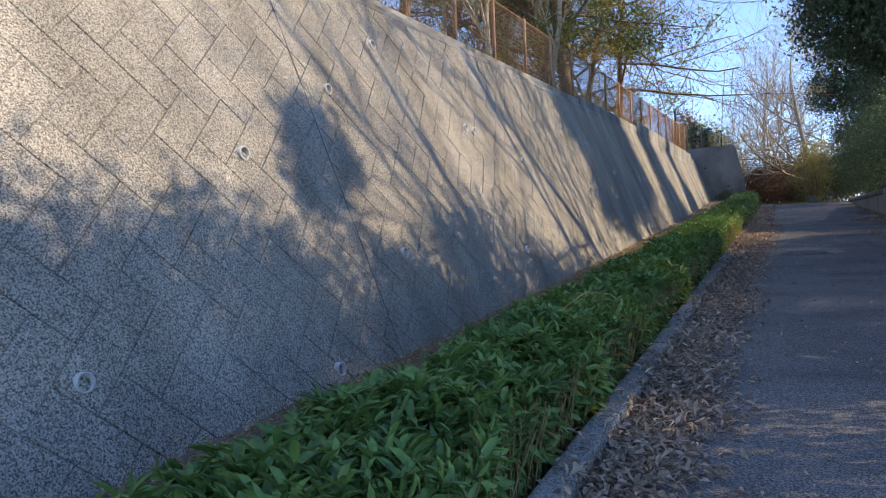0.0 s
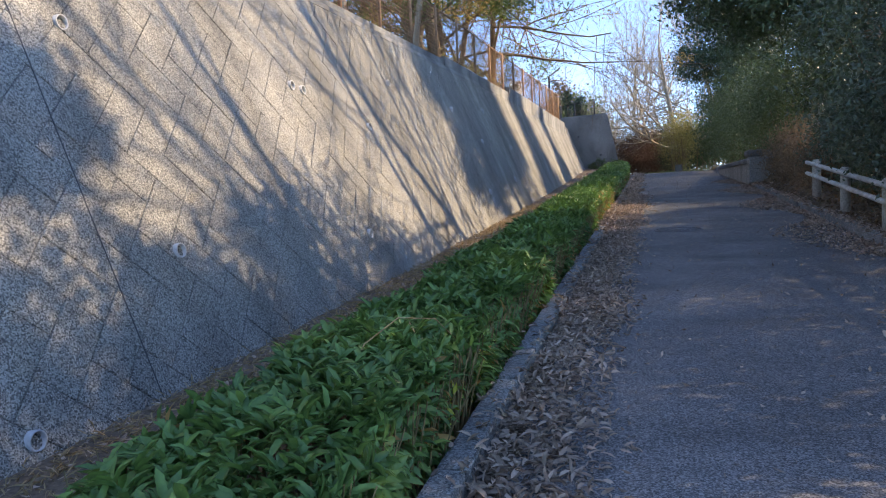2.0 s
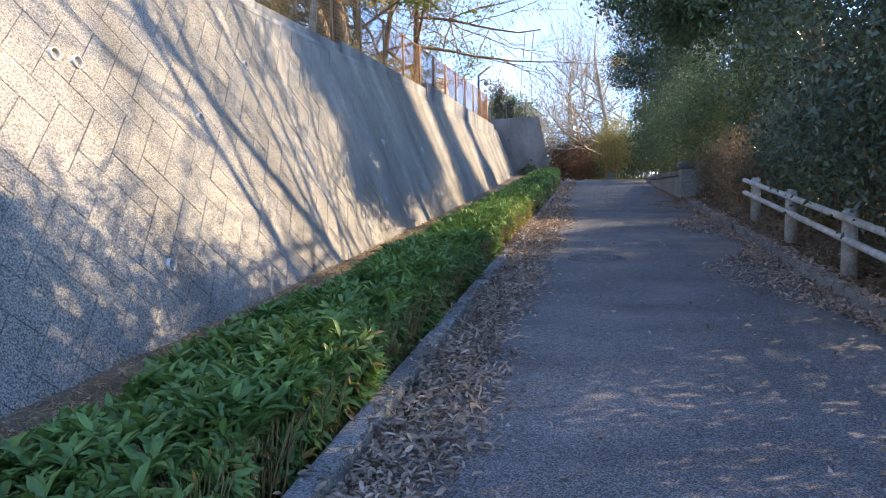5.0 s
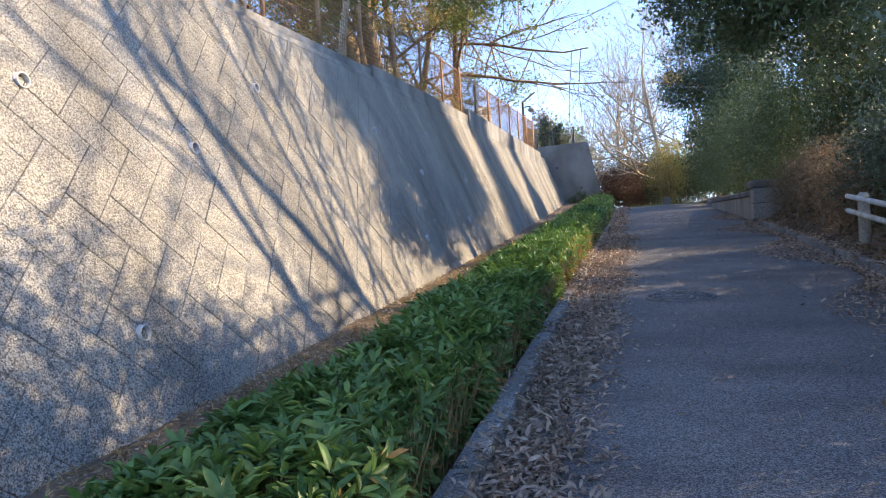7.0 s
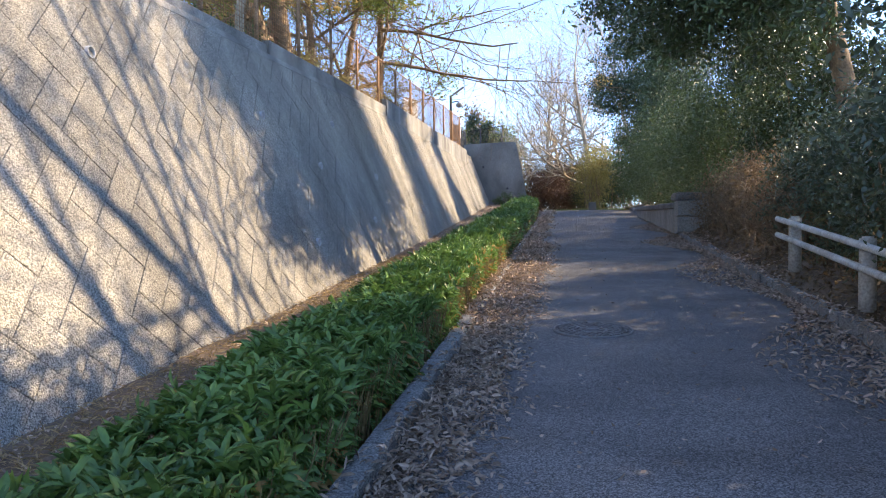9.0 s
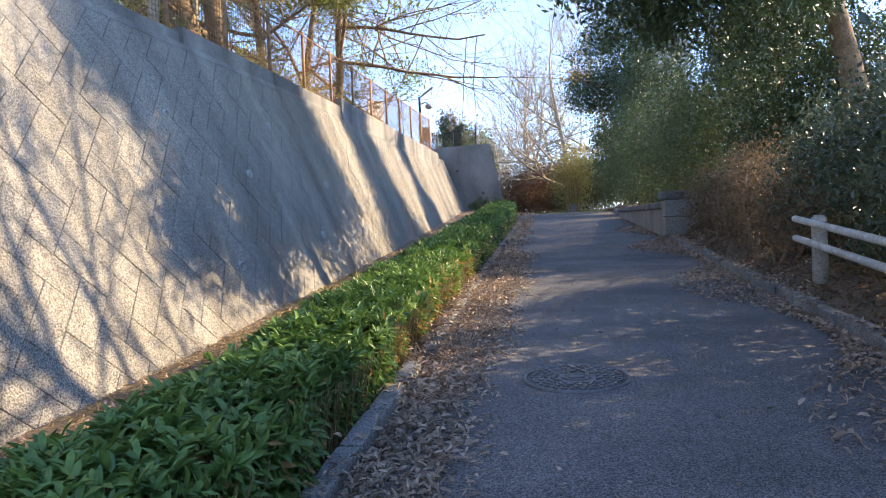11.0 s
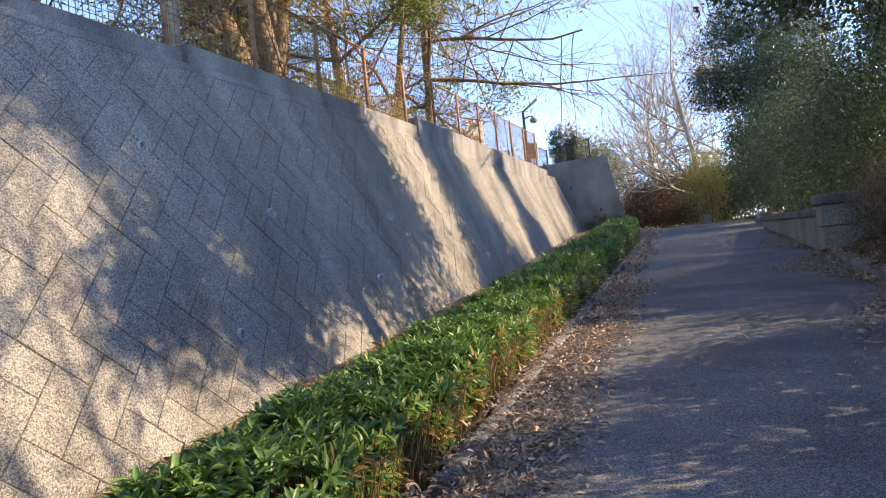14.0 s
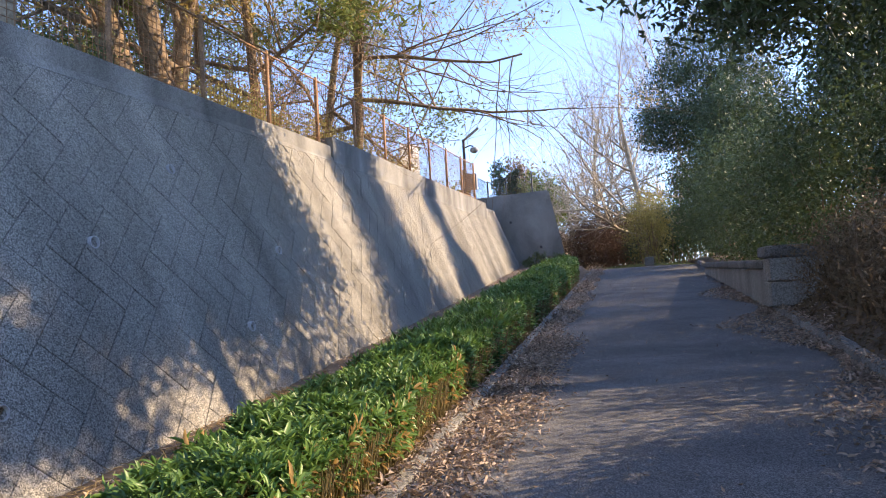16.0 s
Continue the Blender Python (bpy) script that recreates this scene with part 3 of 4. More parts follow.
def bush(name, at, blobs, n_leaf, leaf, size, label, category="bush", droop=0.2, stems=14, shell=0.35, bark=None, clumps=60, tight=0.35):
    """Leaves in clumps on the uneven outer shell of overlapping lobes (x, y, z, rx, ry, rz), with stems inside."""
    ob = thing(name, at, label, category)
    blobs = np.array(blobs, float)
    weight = blobs[:, 3] * blobs[:, 4] + blobs[:, 4] * blobs[:, 5] + blobs[:, 3] * blobs[:, 5]
    weight /= weight.sum()
    which = rng.choice(len(blobs), clumps, p=weight)
    dirs = unit(clumps)
    r = 1 - shell * rng.random(clumps) ** 1.5 + rng.normal(0, 0.06, clumps)
    cc = blobs[which, :3] + dirs * r[:, None] * blobs[which, 3:]
    keep = cc[:, 2] > 0.02
    cc, cdir, cw = cc[keep], dirs[keep], which[keep]
    pick = rng.integers(0, len(cc), n_leaf)
    spreadr = 0.22 * np.minimum(blobs[cw[pick], 3], blobs[cw[pick], 5])[:, None]
    c = cc[pick] + rng.normal(0, 1, (n_leaf, 3)) * np.clip(spreadr, 0.05, tight)
    c = c[c[:, 2] > 0.0]
    pick = pick[: len(c)]
    n = len(c)
    d = cdir[rng.integers(0, len(cdir), n)] * 0.5 + unit(n) + [0, 0, -droop]
    v, f = leaves(c, d, cdir[pick[:n]] * 0.4 + unit(n) * 0.7 + [0, 0, 0.5], size[0] * rng.uniform(0.6, 1.35, n), size[1] * rng.uniform(0.7, 1.3, n))
    put("foliage", mesh_of("foliage", v, f, leaf), ob)
    if not stems:
        return ob
    lines = []
    for k in range(stems):
        b = blobs[rng.integers(0, len(blobs))]
        base = np.array([b[0] + rng.normal(0, b[3] * 0.25), b[1] + rng.normal(0, b[4] * 0.4), -0.1])
        tip = b[:3] + unit(1)[0] * b[3:] * 0.85
        mid = (base + tip) / 2 + rng.normal(0, 0.12, 3)
        lines.append(([base, mid, tip], [0.035, 0.02, 0.006]))
    v, f = tubes(lines, 4)
    tagged(put("underwood", mesh_of("stem_cluster", v, f, bark or M_BARK, True), ob), kind="stuff")
    return ob


def gz(x, y):
    return float(ground_height(np.array(float(x)), np.array(float(y))))


# sasa hedge between kerb and wall, in clipped lengths
def hedge_length(y0, y1, dry):
    yc = (y0 + y1) / 2
    ob = thing("sasa_hedge", (-1.0, yc, float(road_z(yc))), "clipped green dwarf bamboo hedge" + (" with dry straw-coloured lower stems" if dry else " with dense broad leaves"), "hedge", "clipped lengths of hedge")
    area = (y1 - y0)
    nearby = 1.0 if yc < 22 else 0.5
    # shoots: whorls of leaves at the tips of canes over the top, the lane side and the wall side
    m = int(760 * area * nearby)
    y = rng.uniform(y0, y1, m)
    face = rng.random(m)
    top, side = face < 0.56, (face >= 0.56) & (face < 0.9)
    back = -1.33 - 0.02 * np.clip(y - 11, 0, 9)
    x = back + (-0.5 - back) * rng.random(m)
    h = 0.42 + 0.008 * np.clip(y - 9, 0, 7) + 0.3 * np.clip((y - 18) / 18, 0, 1) + 0.03 * np.sin(y * 2.1 + x * 3) + 0.025 * np.sin(y * 5.3 - x * 4) + 0.02 * np.sin(y * 11 + x * 9)
    round_off = np.clip((np.abs(x - (back - 0.5) / 2) - 0.24) / 0.18, 0, 1) ** 2 * 0.09
    z = h - round_off - np.abs(rng.normal(0, 0.025, m)) + 0.05 * (rng.random(m) < 0.08)
    low = 0.3 if dry else 0.08
    deep = np.abs(rng.normal(0, 0.04, m))
    x = np.where(side, -0.5 - deep + 0.035 * np.sin(y * 3.3) + 0.03 * np.sin(y * 7.9), np.where(top, x, back + deep))
    z = np.where(top, z, (h - 0.05) * (low + (1 - low) * rng.random(m) ** 0.75))
    axis = unit(m) * 0.45 + np.stack([np.where(side, 0.75, np.where(top, 0, -0.8)), 0 * x, np.where(top, 1.0, 0.55)], 1)
    axis /= np.linalg.norm(axis, axis=1, keepdims=True)
    per = 6
    who = np.repeat(np.arange(m), per)
    ax = axis[who]
    away = unit(m * per)
    away -= ax * (away * ax).sum(1, keepdims=True)
    away /= np.linalg.norm(away, axis=1, keepdims=True)
    d = ax * rng.uniform(0.35, 1.5 if dry else 1.0, (m * per, 1)) + away
    zz = z + road_z(y) + 0.05 * np.clip((y - 20) / 18, 0, 1)
    c = np.stack([x + 1.0, y - yc, zz - float(road_z(yc))], 1)[who] - ax * rng.uniform(0, 0.05, (m * per, 1))
    nn = ax * 1.2 - away * 0.5 + unit(m * per) * 0.25
    dryness = rng.random(m * per) < ((0.5 if dry else 0.1) * (~top) * (1.25 - z / 0.45))[who]
    big = rng.uniform(0.6, 1.25, m * per)
    for name, mask, mat in (("foliage", ~dryness, M_SASA), ("dry_foliage", dryness, M_SASA_DRY)):
        v, f = leaves(c[mask], d[mask], nn[mask], 0.098 * big[mask], (0.024 if dry else 0.029) * big[mask], full=yc < 20)
        tagged(put(name, mesh_of(name, v, f, mat), ob), kind="stuff")
    m = int((520 if dry else 240) * area * nearby)
    y = rng.uniform(y0, y1, m)
    x = np.where(rng.random(m) < 0.65, -0.5 - np.abs(rng.normal(0, 0.07, m)), rng.uniform(-1.33, -0.52, m))
    lines = []
    for a, b in zip(x, y):
        z = float(road_z(b) - road_z(yc))
        t = rng.normal(0, 0.03, 2)
        lines.append(([(a + 1, b - yc, z - 0.06), (a + 1 + t[0], b - yc + t[1], z + 0.2), (a + 1 + 2 * t[0], b - yc + 2 * t[1], z + 0.38)], [0.0045, 0.004, 0.003]))
    v, f = tubes(lines, 3)
    tagged(put("cane_thicket", mesh_of("cane_thicket", v, f, M_CANE), ob), kind="stuff")


for k in range(20):
    y0 = -2.0 + 2.0 * k
    hedge_length(y0, y0 + 2.0, 13.5 < y0 + 1 < 19.5)
# clump of low shrubs at the foot of the end wall
bush("low_shrub", (-1.7, 38.2, gz(-1.7, 38.2)), [(0, 0, 0.2, 0.75, 0.35, 0.3)], 2500, M_CLIP, (0.06, 0.03), "low dark green shrub at the concrete wall", stems=6, clumps=40)


# ---- leaf litter and dry grass ----
def litter(name, n, xs, ys, mat, size, label, lift=0.012, heap=0.05, edge=None):
    ys_, xs_ = rng.uniform(*ys, n), rng.random(n)
    a, b = xs
    x = a(ys_) + (b(ys_) - a(ys_)) * xs_
    z = np.where((x > -0.32) & (x < kerb_r(ys_)), road_z(ys_) + 0.012, ground_height(x, ys_) + 0.01)
    z = np.where((x >= kerb_r(ys_)) & (x < kerb_r(ys_) + 0.16), road_z(ys_) + 0.145, z)
    z = np.where((x >= -0.46) & (x < -0.32), road_z(ys_) + 0.095, z)
    mound = np.clip(np.sin(np.clip(xs_, 0, 1) * np.pi), 0, 1) * heap * rng.random(n)
    c = np.stack([x, ys_, z + lift * rng.random(n) + mound], 1)
    d = unit(n) * [1, 1, 0.45]
    v, f = leaves(c, d, unit(n) * 0.8 + [0, 0, 1], size[0] * rng.uniform(0.5, 1.3, n), size[1] * rng.uniform(0.6, 1.4, n), 0.28, full=size[0] > 0.06 and n > 8000)
    ob = put(name, mesh_of(name, v, f, mat))
    tagged(ob, label, "leaves", kind="stuff")
    return ob


E1 = lambda y: -0.33 - 0.12 * (rng.random(len(y)) < 0.05 + 0.6 * ((y > 14.3) & (y < 20)))
litter("leaf_litter", 24000, (E1, lambda y: 0.0 + 0.012 * np.clip(y - 8, 0, 14) + 0.3 * rng.random(len(y)) ** 2 + 0.05 * np.sin(y * 1.7) + 0.03 * np.sin(y * 6)), (-2, 24), M_LITTER, (0.068, 0.018), "drift of pale brown dead leaves along the kerb", heap=0.045)
litter("leaf_litter", 7000, (E1, lambda y: 0.1 + 0.1 * np.sin(y * 1.7)), (24, 46), M_LITTER, (0.085, 0.035), "thin drift of dead leaves along the upper kerb", heap=0.04)
litter("leaf_litter", 17000, (lambda y: kerb_r(y) - 0.08 - 1.0 * rng.random(len(y)) ** 2 * (0.5 + 0.5 * np.sin(y * 1.1)), lambda y: kerb_r(y)), (0, 34), M_LITTER, (0.07, 0.022), "brown dead leaves gathered against the far kerb", heap=0.03)
litter("leaf_litter", 14000, (lambda y: kerb_r(y) + 0.14, lambda y: kerb_r(y) + 1.6), (0, 30), M_BROWN, (0.08, 0.03), "withered brown leaves covering the bank", heap=0.06)
litter("leaf_litter", 2600, (lambda y: 0.1 + 0 * y, lambda y: kerb_r(y) - 0.1), (0, 44), M_LITTER, (0.05, 0.018), "scattered dead leaves on the asphalt", heap=0.0, lift=0.006)
litter("dry_grass", 15000, (lambda y: -1.3 + 0 * y, lambda y: wall_x(y, base_z(y)) + 0.03), (-1, 20), M_STRAW, (0.09, 0.008), "dry straw and grass at the foot of the wall", heap=0.07)
litter("gravel_litter", 8000, (lambda y: -1.3 + 0 * y, lambda y: wall_x(y, base_z(y)) + 0.03), (-1, 38), M_LITTER, (0.05, 0.022), "brown leaf fragments at the foot of the wall", heap=0.03)
litter("grass", 9000, (lambda y: -0.3 + 0 * y, lambda y: 4 + 0 * y), (46.5, 54), M_CLIP, (0.12, 0.012), "short sunlit grass at the top of the lane", heap=0.1)


# ---- dry stalk and bright sprig in the hedge ----
stalk = thing("dry_stalk", (-0.95, 5.1, float(road_z(5.1)) + 0.3), "long arching straw-coloured grass stalk in the hedge", "grass")
v, f = tubes([([(0, 0, 0), (0.06, 0.1, 0.18), (0.16, 0.3, 0.27), (0.3, 0.45, 0.24), (0.42, 0.5, 0.1)], [0.004, 0.004, 0.0035, 0.003, 0.002])], 5)
put("stem", mesh_of("stem", v, f, M_STRAW, True), stalk)
v, f = leaves(np.array([[0.2, 0.33, 0.26], [0.06, 0.1, 0.17]]), np.array([[0.3, 0.2, -0.8], [-0.2, 0.1, -0.8]]), np.array([[1.0, 0, 0.3], [1, 0.2, 0.3]]), 0.09, 0.02)
put("blade", mesh_of("blade", v, f, M_STRAW), stalk)
bush("bright_sprig", (-0.56, 5.15, float(road_z(5.15)) + 0.0), [(0, 0, 0.22, 0.08, 0.08, 0.1)], 70, M_YELLOW_GREEN, (0.07, 0.022), "bright yellow-green sprig at the hedge foot", "plant", stems=4, clumps=10, bark=M_CANE)

# ---- evergreen screen along the lane's right edge ----
def screen(y0, y1, height, depth, leaf, n, size, label, xo=-0.05, shell=0.35, droop=0.3, low=0.3):
    yc = (y0 + y1) / 2
    x = float(kerb_r(yc)) + xo + depth * 0.5
    z = gz(x, yc)
    ln = (y1 - y0) / 2
    blobs = []
    for k in range(7):
        h = height * rng.uniform(0.55, 1.0) if k else height
        blobs.append((rng.normal(0, depth * 0.1), rng.uniform(-ln, ln) * 0.8, low + h * 0.45, depth * 0.5 * rng.uniform(0.75, 1.05), ln * rng.uniform(0.45, 0.75), h * 0.5))
    return bush("evergreen_shrub", (x, yc, z), blobs, n, leaf, size, label, droop=droop, stems=26, shell=shell, clumps=620, tight=0.2)


screen(2.5, 7.0, 5.4, 3.4, M_IVY, 40000, (0.075, 0.036), "tall evergreen shrub with dark glossy leaves")
screen(6.2, 10.8, 4.7, 3.4, M_IVY, 48000, (0.075, 0.036), "tall evergreen shrub with dark glossy leaves")
screen(10.0, 14.8, 4.7, 3.4, M_IVY, 48000, (0.075, 0.036), "tall evergreen shrub with dark glossy leaves")
screen(12.6, 15.8, 4.3, 3.2, M_EVER, 40000, (0.085, 0.04), "tall evergreen shrub with dark leaves", 0.9)
screen(17.6, 20.8, 4.4, 2.4, M_EVER, 6500, (0.085, 0.04), "evergreen shrub with dark leaves above withered brush", 2.8)
screen(21.4, 26.4, 5.2, 3.2, M_EVER, 34000, (0.1, 0.045), "tall dark evergreen shrub behind withered brush", 1.5)
# lower shrubs that spill over the end of the guard rail
for y, h in ((15.2, 2.3), (16.8, 2.1), (18.4, 1.9)):
    x = float(kerb_r(y)) + 1.15
    bush("spreading_shrub", (x, y, gz(x, y)), [(0, 0, h * 0.5, 0.75, 1.2, h * 0.52), (0.2, 0.3, h * 0.45, 0.9, 1.0, h * 0.45)], 9000, M_IVY, (0.075, 0.036), "spreading glossy shrub hanging over the guard rail", stems=16, clumps=150, shell=0.5, tight=0.14)
# withered brown brush before the pillar
for y, h in ((18.6, 1.3), (20.4, 1.6), (22.3, 1.6), (24.0, 1.3)):
    x = float(kerb_r(y)) + 0.75
    bush("withered_bush", (x, y, gz(x, y)), [(0, 0, h * 0.45, 0.65, 1.0, h * 0.5), (0.2, 0.4, h * 0.5, 0.5, 0.7, h * 0.5)], 6500, M_BROWN, (0.07, 0.02), "withered brown brush on the bank", stems=70, clumps=220, shell=0.6)
# clipped bushes past the parapet
for y, h, w, mat in ((27.5, 3.8, 1.5, M_CLIP), (30.5, 4.0, 1.6, M_CLIP), (33.5, 4.2, 1.7, M_CLIP), (37.0, 4.2, 1.8, M_CLIP), (40.5, 4.3, 1.7, M_CLIP)):
    x = 4.35 + w * 0.65 - 0.02 * (y - 27)
    bush("round_bush", (x, y, gz(x, y)), [(0, 0, h * 0.5, w, 1.7, h * 0.52), (0.2, 0.5, h * 0.42, w, 1.4, h * 0.45), (-0.1, -0.6, h * 0.4, w * 0.9, 1.3, h * 0.42)], 17000, mat, (0.09, 0.05), "dense rounded green bush behind the parapet", stems=12, clumps=500, shell=0.25)
# tall dark evergreen trees
def evergreen(at, lobes, n, label, radius=0.2, clumps=700, leaf=None, size=(0.15, 0.065)):
    """A trunk with limbs that end in overlapping leafy lobes (x, y, z, rx, ry, rz), taken from the foot."""
    ob = bush("evergreen_tree", at, lobes, n, leaf or M_EVER, size, label, "tree", 0.35, 0, 0.45, None, clumps, 0.27)
    mid = np.array([[q[0], q[1], q[2]] for q in lobes])
    top = mid.mean(0)
    pts = [(0, 0, -0.2), (top[0] * 0.1, top[1] * 0.1, top[2] * 0.35), (top[0] * 0.45, top[1] * 0.45, top[2] * 0.75), tuple(top)]
    v, f = tubes([(pts, [radius, radius * 0.8, radius * 0.55, radius * 0.3])], 10)
    put("trunk", mesh_of("trunk", v, f, M_BARK, True), ob)
    for q in mid:
        v, f = tubes([([pts[2], (np.array(pts[2]) + q) / 2 + [0, 0, 0.3], q], [radius * 0.4, radius * 0.25, 0.02])], 6)
        put("limb", mesh_of("limb", v, f, M_BARK, True), ob)
    return ob


g = gz(6.2, 22)
evergreen((6.2, 22.3, g), [(-2.2, 0.0, 6.4, 2.2, 2.4, 1.9), (-3.6, 0.6, 5.2, 1.7, 2.0, 1.4), (-4.2, 0.3, 6.6, 1.5, 1.9, 1.6), (-3.4, -0.4, 8.2, 2.2, 2.2, 1.9), (-0.6, -0.4, 7.8, 2.2, 2.2, 1.9), (-0.4, 0.5, 6.8, 2.0, 2.2, 1.8), (0.8, -1.4, 8.2, 2.0, 1.8, 1.6), (-2.4, 1.1, 4.6, 1.8, 1.6, 1.5), (-1.4, -1.7, 7.8, 2.0, 1.8, 1.6), (-2.0, -1.9, 4.3, 1.5, 1.8, 1.0), (0.2, -2.0, 5.2, 1.5, 1.8, 1.0)], 115000, "tall dark evergreen tree overhanging the lane", 0.26, 640, size=(0.15, 0.055))
tree("bare_tree", (8.6, 17.6, gz(8.6, 17.6)), 12, 0.11, "leafless tree standing behind the evergreen shrubs", bark=M_BARK, depth=3, spread=0.55, up=0.1, forks=(6, 8), lean=(-0.05, -0.55), from_=0.3)
# added tree, placed so that its shadow makes the wall's dark band near y 25
evergreen((6.9, 29.3, gz(6.9, 29.3)), [(-0.2, 0, 4.6, 1.4, 1.9, 1.7), (0, 0.1, 6.8, 1.3, 1.1, 1.6), (0.1, 0, 8.4, 0.9, 0.8, 1.3)], 26000, "upright evergreen tree added to shade a band of the wall", 0.2, 400)
# likewise added: a slim crown for the shadow stripe near y 30
evergreen((7.4, 34.2, gz(7.4, 34.2)), [(0, 0, 5.0, 0.8, 1.2, 1.6), (0, 0, 7.2, 0.7, 0.5, 1.6)], 11000, "narrow evergreen tree added to shade a stripe of the wall", 0.15, 200)
# added out of view; its lobes are set to throw leaf-clump shadows on the wall
evergreen((7.0, 10.2, gz(7.0, 10.2)), [(0, -0.7, 6.6, 0.6, 0.45, 0.7), (0, 0.9, 5.2, 1.1, 1.0, 0.7), (0.1, -0.3, 4.8, 1.0, 0.8, 0.6), (0, -2.7, 5.0, 1.2, 1.2, 0.8)], 11000, "unseen evergreen tree added to cast clump shadows on the wall", 0.14, 170)
# never in view; added to keep the near foot of the wall in shadow
evergreen((7.2, 4.0, gz(7.2, 4)), [(-0.6, 0, 5.2, 2.0, 2.2, 1.5), (0, 1.6, 5.0, 1.8, 1.8, 1.3)], 26000, "unseen evergreen tree added to shade the near wall foot", 0.2, 420)
tree("bare_tree", (8.0, 15.6, gz(8.0, 15.6)), 12, 0.11, "leafless tree standing behind the evergreen shrubs", bark=M_BARK, depth=3, spread=0.55, up=0.1, forks=(6, 8), lean=(-0.05, -0.6), from_=0.3)
tree("bare_tree", (8.4, 20.4, gz(8.4, 20.4)), 13, 0.13, "leafless tree standing behind the evergreen shrubs", bark=M_BARK, depth=3, spread=0.55, up=0.1, forks=(6, 8), lean=(-0.05, -0.6), from_=0.3)
# past the end of the lane
bush("yellow_bush", (2.2, 49.5, gz(2.2, 49.5)), [(0, 0, 1.8, 1.1, 1.0, 1.8), (0.3, 0.3, 2.8, 0.9, 0.8, 1.3)], 8000, M_YELLOW, (0.11, 0.05), "yellow-leaved bush at the end of the lane", stems=26, clumps=240, shell=0.5)
evergreen((5.0, 45.5, gz(5.0, 45.5)), [(0, 0, 2.4, 1.9, 1.8, 2.4), (-0.3, 0.5, 4.4, 1.6, 1.5, 1.8), (0.6, -1.2, 3.6, 1.7, 1.5, 2.2)], 30000, "broad evergreen tree at the end of the parapet", 0.2, 600, M_CLIP, (0.12, 0.06))
evergreen((5.8, 46.0, gz(5.8, 46.0)), [(-1.6, 0, 7.2, 1.9, 1.8, 1.6), (-2.6, -0.4, 5.8, 1.3, 1.5, 1.1), (-0.6, 0.3, 8.8, 2.1, 1.8, 1.6), (0.9, 0, 7.0, 1.6, 1.6, 1.7)], 30000, "tall grey-green evergreen tree beyond the parapet", 0.22, 420, M_EVER, (0.13, 0.06))
evergreen((6.0, 42.0, gz(6.0, 42.0)), [(0, 0, 3.4, 1.9, 1.8, 2.6), (-0.4, 0.3, 5.2, 1.5, 1.5, 1.7)], 26000, "broad evergreen tree behind the parapet", 0.2, 500, M_EVER, (0.12, 0.06))
for x, y, h, mat, lab in ((2.6, 52.5, 2.2, M_EVER, "dark green thicket"), (4.6, 51.5, 3.0, M_CLIP, "green thicket"), (1.0, 59, 3.0, M_EVER, "dark green thicket"), (-0.6, 53, 3.2, M_RUST, "russet autumn shrub"), (1.5, 55, 2.9, M_RUST, "russet autumn shrub"), (0.6, 57, 3.4, M_BROWN, "brown autumn thicket"), (-2.0, 56, 3.0, M_BROWN, "brown autumn thicket"), (3.8, 56, 3.4, M_CLIP, "green thicket"), (6.0, 50, 4.5, M_CLIP, "green thicket")):
    bush("autumn_shrub", (x, y, gz(x, y)), [(0, 0, h * 0.5, 1.6, 1.2, h * 0.5), (0.6, 0.3, h * 0.6, 1.2, 1.0, h * 0.45)], 8000, mat, (0.12, 0.06), lab + " beyond the grass", stems=24, clumps=260, shell=0.45)
for x, y, h in ((2.1, 52, 11), (0.2, 59, 11), (6.0, 57, 12.5), (-2.5, 72, 9)):
    tree("bare_tree", (x, y, gz(x, y)), h, 0.2, "pale leafless tree lit by low sun", bark=M_BARK_PALE, depth=3, spread=0.75, up=0.25, forks=(6, 9), lean=(-0.15, 0), from_=0.15)
for k in range(9):
    x, y = -14 + 4.6 * k, 78 + 5 * math.sin(k * 2.1)
    tree("far_tree", (x, y, gz(x, y)), 5 + 1.5 * math.sin(k * 1.7), 0.2, "distant leafy tree with thinning autumn crown", M_BROWN if k % 2 else M_PINE, 5000, (0.3, 0.16), M_BARK, 2, 0.7, 0.1, (3, 5), (0, 0), 0.7, 0.7)

# ---- trees on the terrace above the wall ----
TREES = ((-5.6, 21.7, 11, 0.25, M_GOLD), (-5.35, 22.2, 11, 0.2, M_PINE), (-6.8, 24.5, 11, 0.2, M_PINE), (-8.4, 16.5, 11, 0.2, M_PINE), (-7.2, 13.2, 10, 0.16, M_GOLD), (-9.0, 20, 12, 0.2, M_GOLD), (-7.6, 33, 9, 0.17, M_PINE), (-9.0, 27, 12, 0.2, M_PINE), (-8.8, 9.5, 10, 0.17, M_PINE), (-6.4, 27.0, 8, 0.14, M_PINE))
for x, y, h, r, mat in TREES:
    tree("conifer", (x, y, gz(x, y)), h, r, "tall conifer with " + ("green" if mat is M_PINE else "golden brown") + " needles behind the fence", mat, 22000 if y > 23 else 13000, (0.17, 0.042), M_BARK, 3, 0.8, 0.0, (3, 5), (0, 0), 0.34, 0.45, from_=0.2, first=1.2)
tree("larch", (-5.6, 30.6, gz(-5.6, 30.6)), 11, 0.14, "wide larch with nearly bare golden branches", M_GOLD, 5000, (0.12, 0.03), M_BARK, 3, 1.0, 0.05, (6, 9), (0, 0), 0.3, 0.4, from_=0.2, first=1.5)
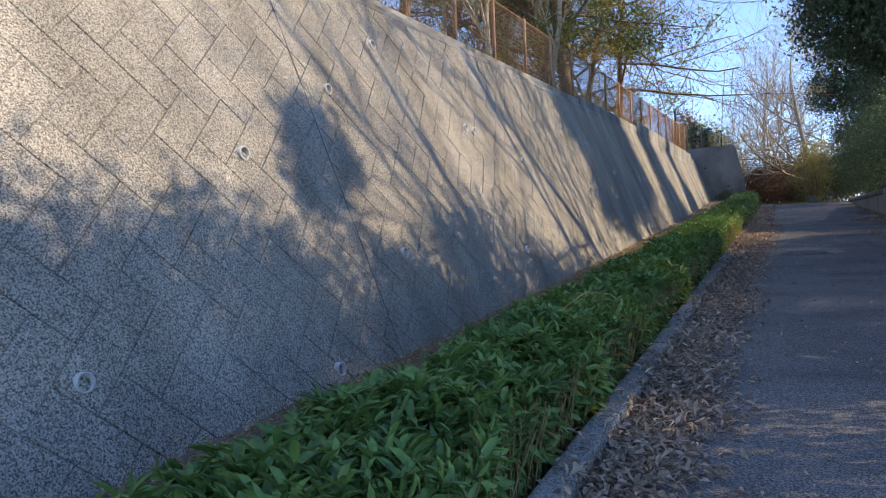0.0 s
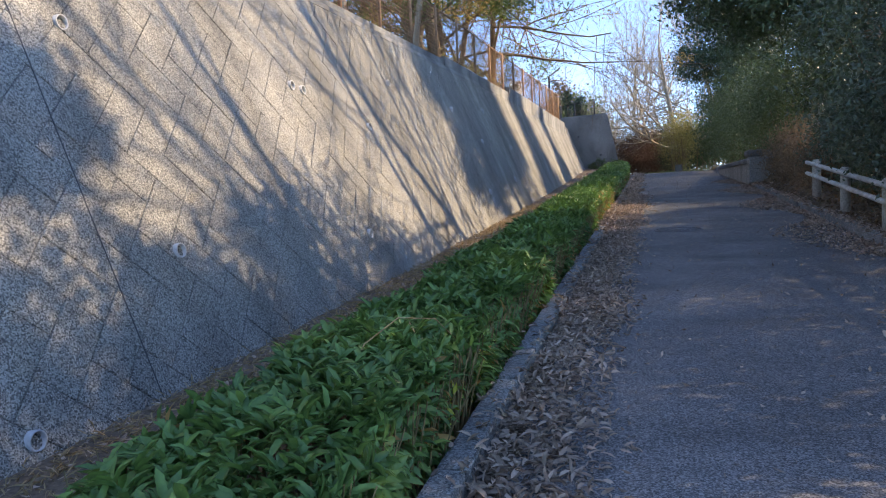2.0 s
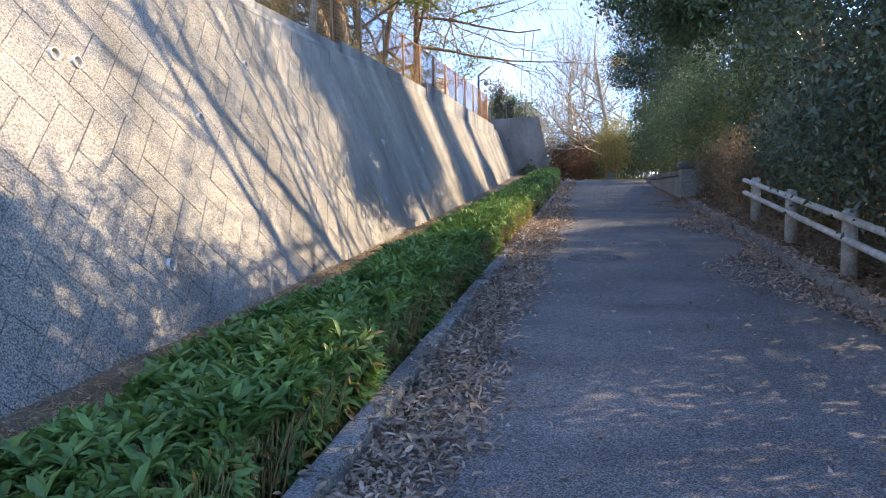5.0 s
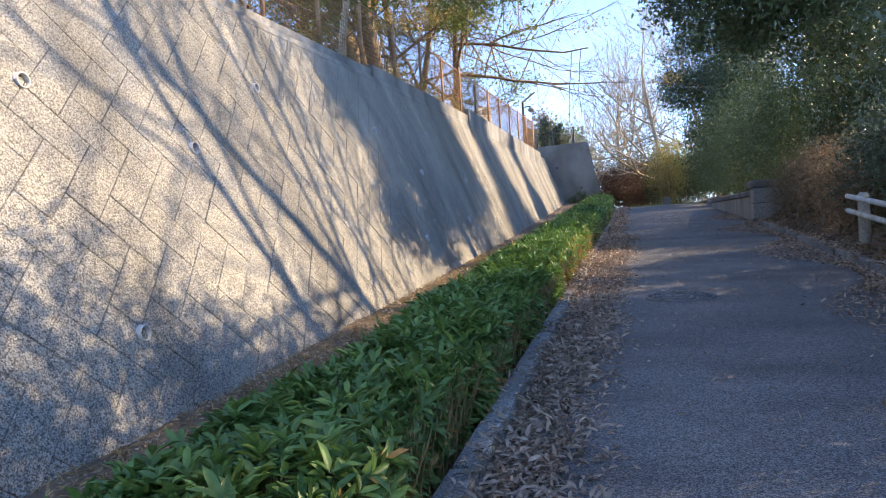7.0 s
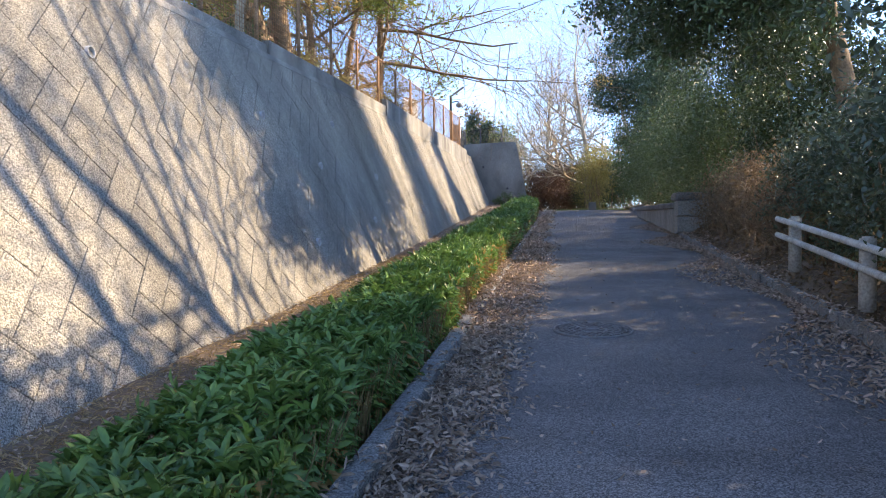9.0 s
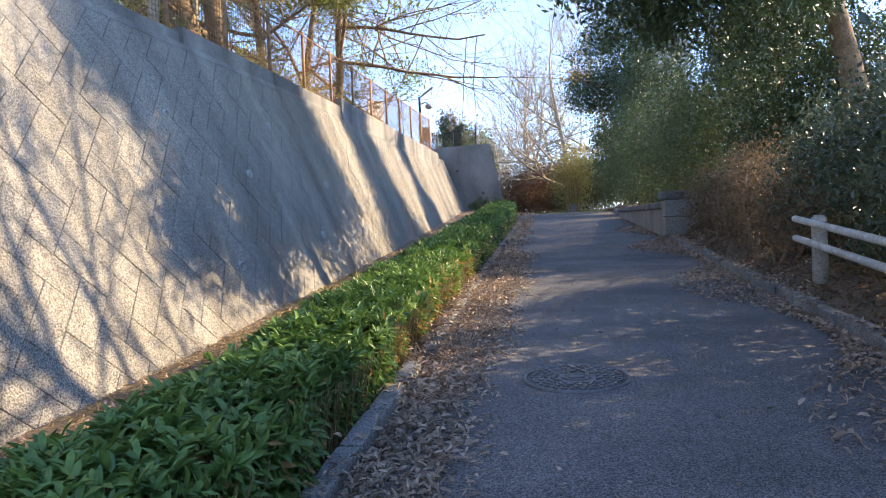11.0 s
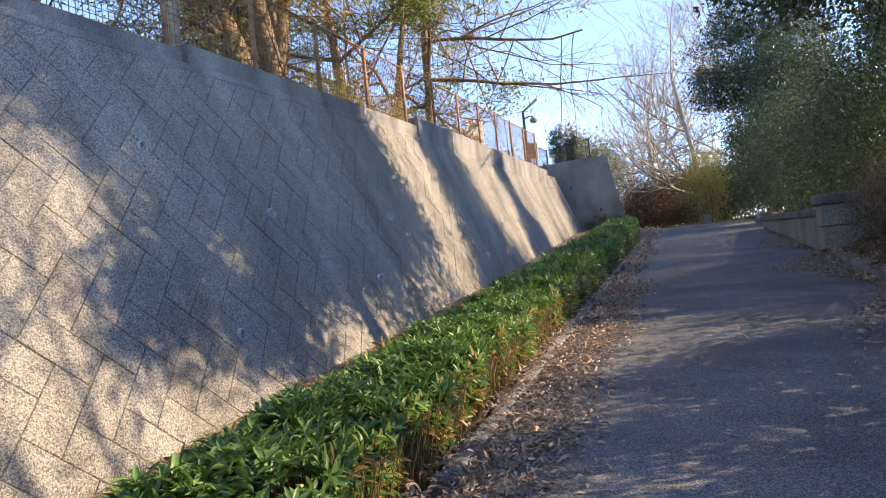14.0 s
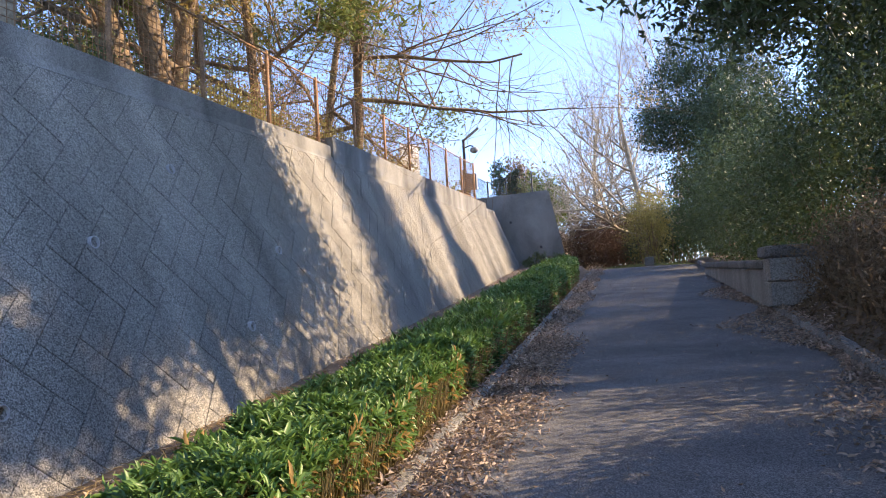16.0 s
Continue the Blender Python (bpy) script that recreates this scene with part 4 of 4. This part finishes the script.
for x, y, h in ((-6.8, 24.0, 9), (-7.0, 29.5, 9.5), (-7.8, 18.7, 9)):
    tree("bare_tree", (x, y, gz(x, y)), h, 0.085, "pale leafless tree reaching over the fence", bark=M_BARK_PALE, depth=3, spread=0.5, up=0.5, forks=(4, 6), lean=(-0.05, 0.1), from_=0.3)
for x, y, h in ((-5.0, 19.0, 6.0), (-5.9, 17.0, 6.0)):
    tree("slender_tree", (x, y, gz(x, y)), h, 0.09, "slender pale trunk behind the fence", bark=M_BARK_PALE, depth=2, spread=0.5, forks=(3, 5))
for x, y, h, mat in ((-6.2, 25.5, 1.5, M_YELLOW), (-6.0, 29, 1.5, M_YELLOW), (-5.9, 33, 1.5, M_YELLOW), (-6.2, 36.5, 1.4, M_YELLOW), (-6.4, 21.5, 1.3, M_CLIP), (-6.6, 16.5, 1.2, M_BROWN), (-6.6, 12, 1.2, M_BROWN)):
    bush("terrace_bush", (x, y, gz(x, y)), [(0, 0, h * 0.5, 1.0, 1.9, h * 0.55)], 5000, mat, (0.09, 0.05), "low sunlit hedge behind the wire fence", stems=12, clumps=200, shell=0.5)
for x, y, h, mat in ((-3.75, 41.6, 2.0, M_EVER), (-3.2, 41.9, 1.5, M_EVER), (-2.5, 41.5, 1.9, M_EVER)):
    bush("topiary_shrub", (x, y, gz(x, y)), [(0, 0, h * 0.45, 0.25, 0.25, h * 0.45), (0.05, 0, h * 0.7, 0.3, 0.3, h * 0.28)], 1500, mat, (0.09, 0.05), "small upright dark shrub above the end wall", stems=5, clumps=60, shell=0.6)
for x in (-2.3, -3.1):
    bush("golden_shrub", (x, 42.3, gz(x, 42.3)), [(0, 0, 0.5, 0.5, 0.4, 0.5)], 1500, M_YELLOW, (0.09, 0.05), "golden shrub above the end wall", stems=5, clumps=60, shell=0.6)

# ---- wall blocks: herringbone, the nearest as single pieces ----
A = 0.276
W2, L2 = A, 2 * A


def block_mesh(along):
    """A bevelled slab in the wall's plane, its length along (1, 1) or (1, -1) of the wall's axes."""
    g, t, bv_ = 0.0025, 0.02, 0.006
    hl, hw = L2 / 2 - g, W2 / 2 - g
    s = math.sqrt(0.5)
    e1 = (d1 * s + d2 * s) if along else (d1 * s - d2 * s)
    e2 = nrm.cross(e1)
    v = []
    for h, q in ((-t, 0), (-bv_ * 0.8, 0), (0, bv_)):
        for a, b in ((-1, -1), (1, -1), (1, 1), (-1, 1)):
            v.append(e1 * a * (hl - q) + e2 * b * (hw - q) + nrm * h)
    f = [(8, 9, 10, 11)]
    for r in (0, 4):
        for k in range(4):
            f.append((r + k, r + (k + 1) % 4, r + 4 + (k + 1) % 4, r + 4 + k))
    if (v[9] - v[8]).cross(v[10] - v[9]).dot(nrm) < 0:
        f = [q[::-1] for q in f]
    return v, f


shapes = {a: block_mesh(a) for a in (True, False)}
meshes = {a: mesh_of("block", *shapes[a], M_BLOCK) for a in (True, False)}
rest_v, rest_f, singles = [], [], 0
s5 = math.sqrt(0.5)
for n in range(-95, 130):
    for m in range(-26, 27):
        # herringbone cell in (u, v): lattice (1, 1) and (2, -2)
        for along in (True, False):
            cu, cv_ = n + 2 * m, n - 2 * m
            u, w = (cu + 0.5, cv_ + 1.0) if along else (cu + 2.0, cv_ + 0.5)
            yy, ss = (u + w) * s5 * A, (w - u) * s5 * A
            p = O + d1 * yy + d2 * ss
            if not (WALL_Y0 + 0.3 < p.y < END_Y - 0.15) or p.z > top_z(p.y) + 0.2 or p.z < base_z(p.y) - 0.28:
                continue
            p = p + nrm * random.uniform(-0.003, 0.003)
            if p.z > top_z(p.y) - 0.24:
                bm = bmesh.new()
                vv = [bm.verts.new(q + p) for q in shapes[along][0]]
                for q in shapes[along][1]:
                    bm.faces.new([vv[k] for k in q])
                cut = Vector((p.x, p.y, float(top_z(p.y)) - 0.05))
                bmesh.ops.bisect_plane(bm, geom=bm.verts[:] + bm.edges[:] + bm.faces[:], plane_co=cut, plane_no=Vector((0, -0.0255, 1)), clear_outer=True)
                o = len(rest_v)
                bm.verts.index_update()
                rest_v += [q.co.copy() for q in bm.verts]
                rest_f += [tuple(k.index + o for k in q.verts) for q in bm.faces]
                bm.free()
                continue
            if 12.9 < p.y < 24 and singles < 300:
                put("block", meshes[along], wall, Matrix.Translation(p))
                singles += 1
            else:
                v, f = shapes[along]
                o = len(rest_v)
                rest_v += [q + p for q in v]
                rest_f += [tuple(k + o for k in q) for q in f]
tagged(put("blocks", mesh_of("blocks", [tuple(q) for q in rest_v], rest_f, M_BLOCK), wall), kind="stuff")
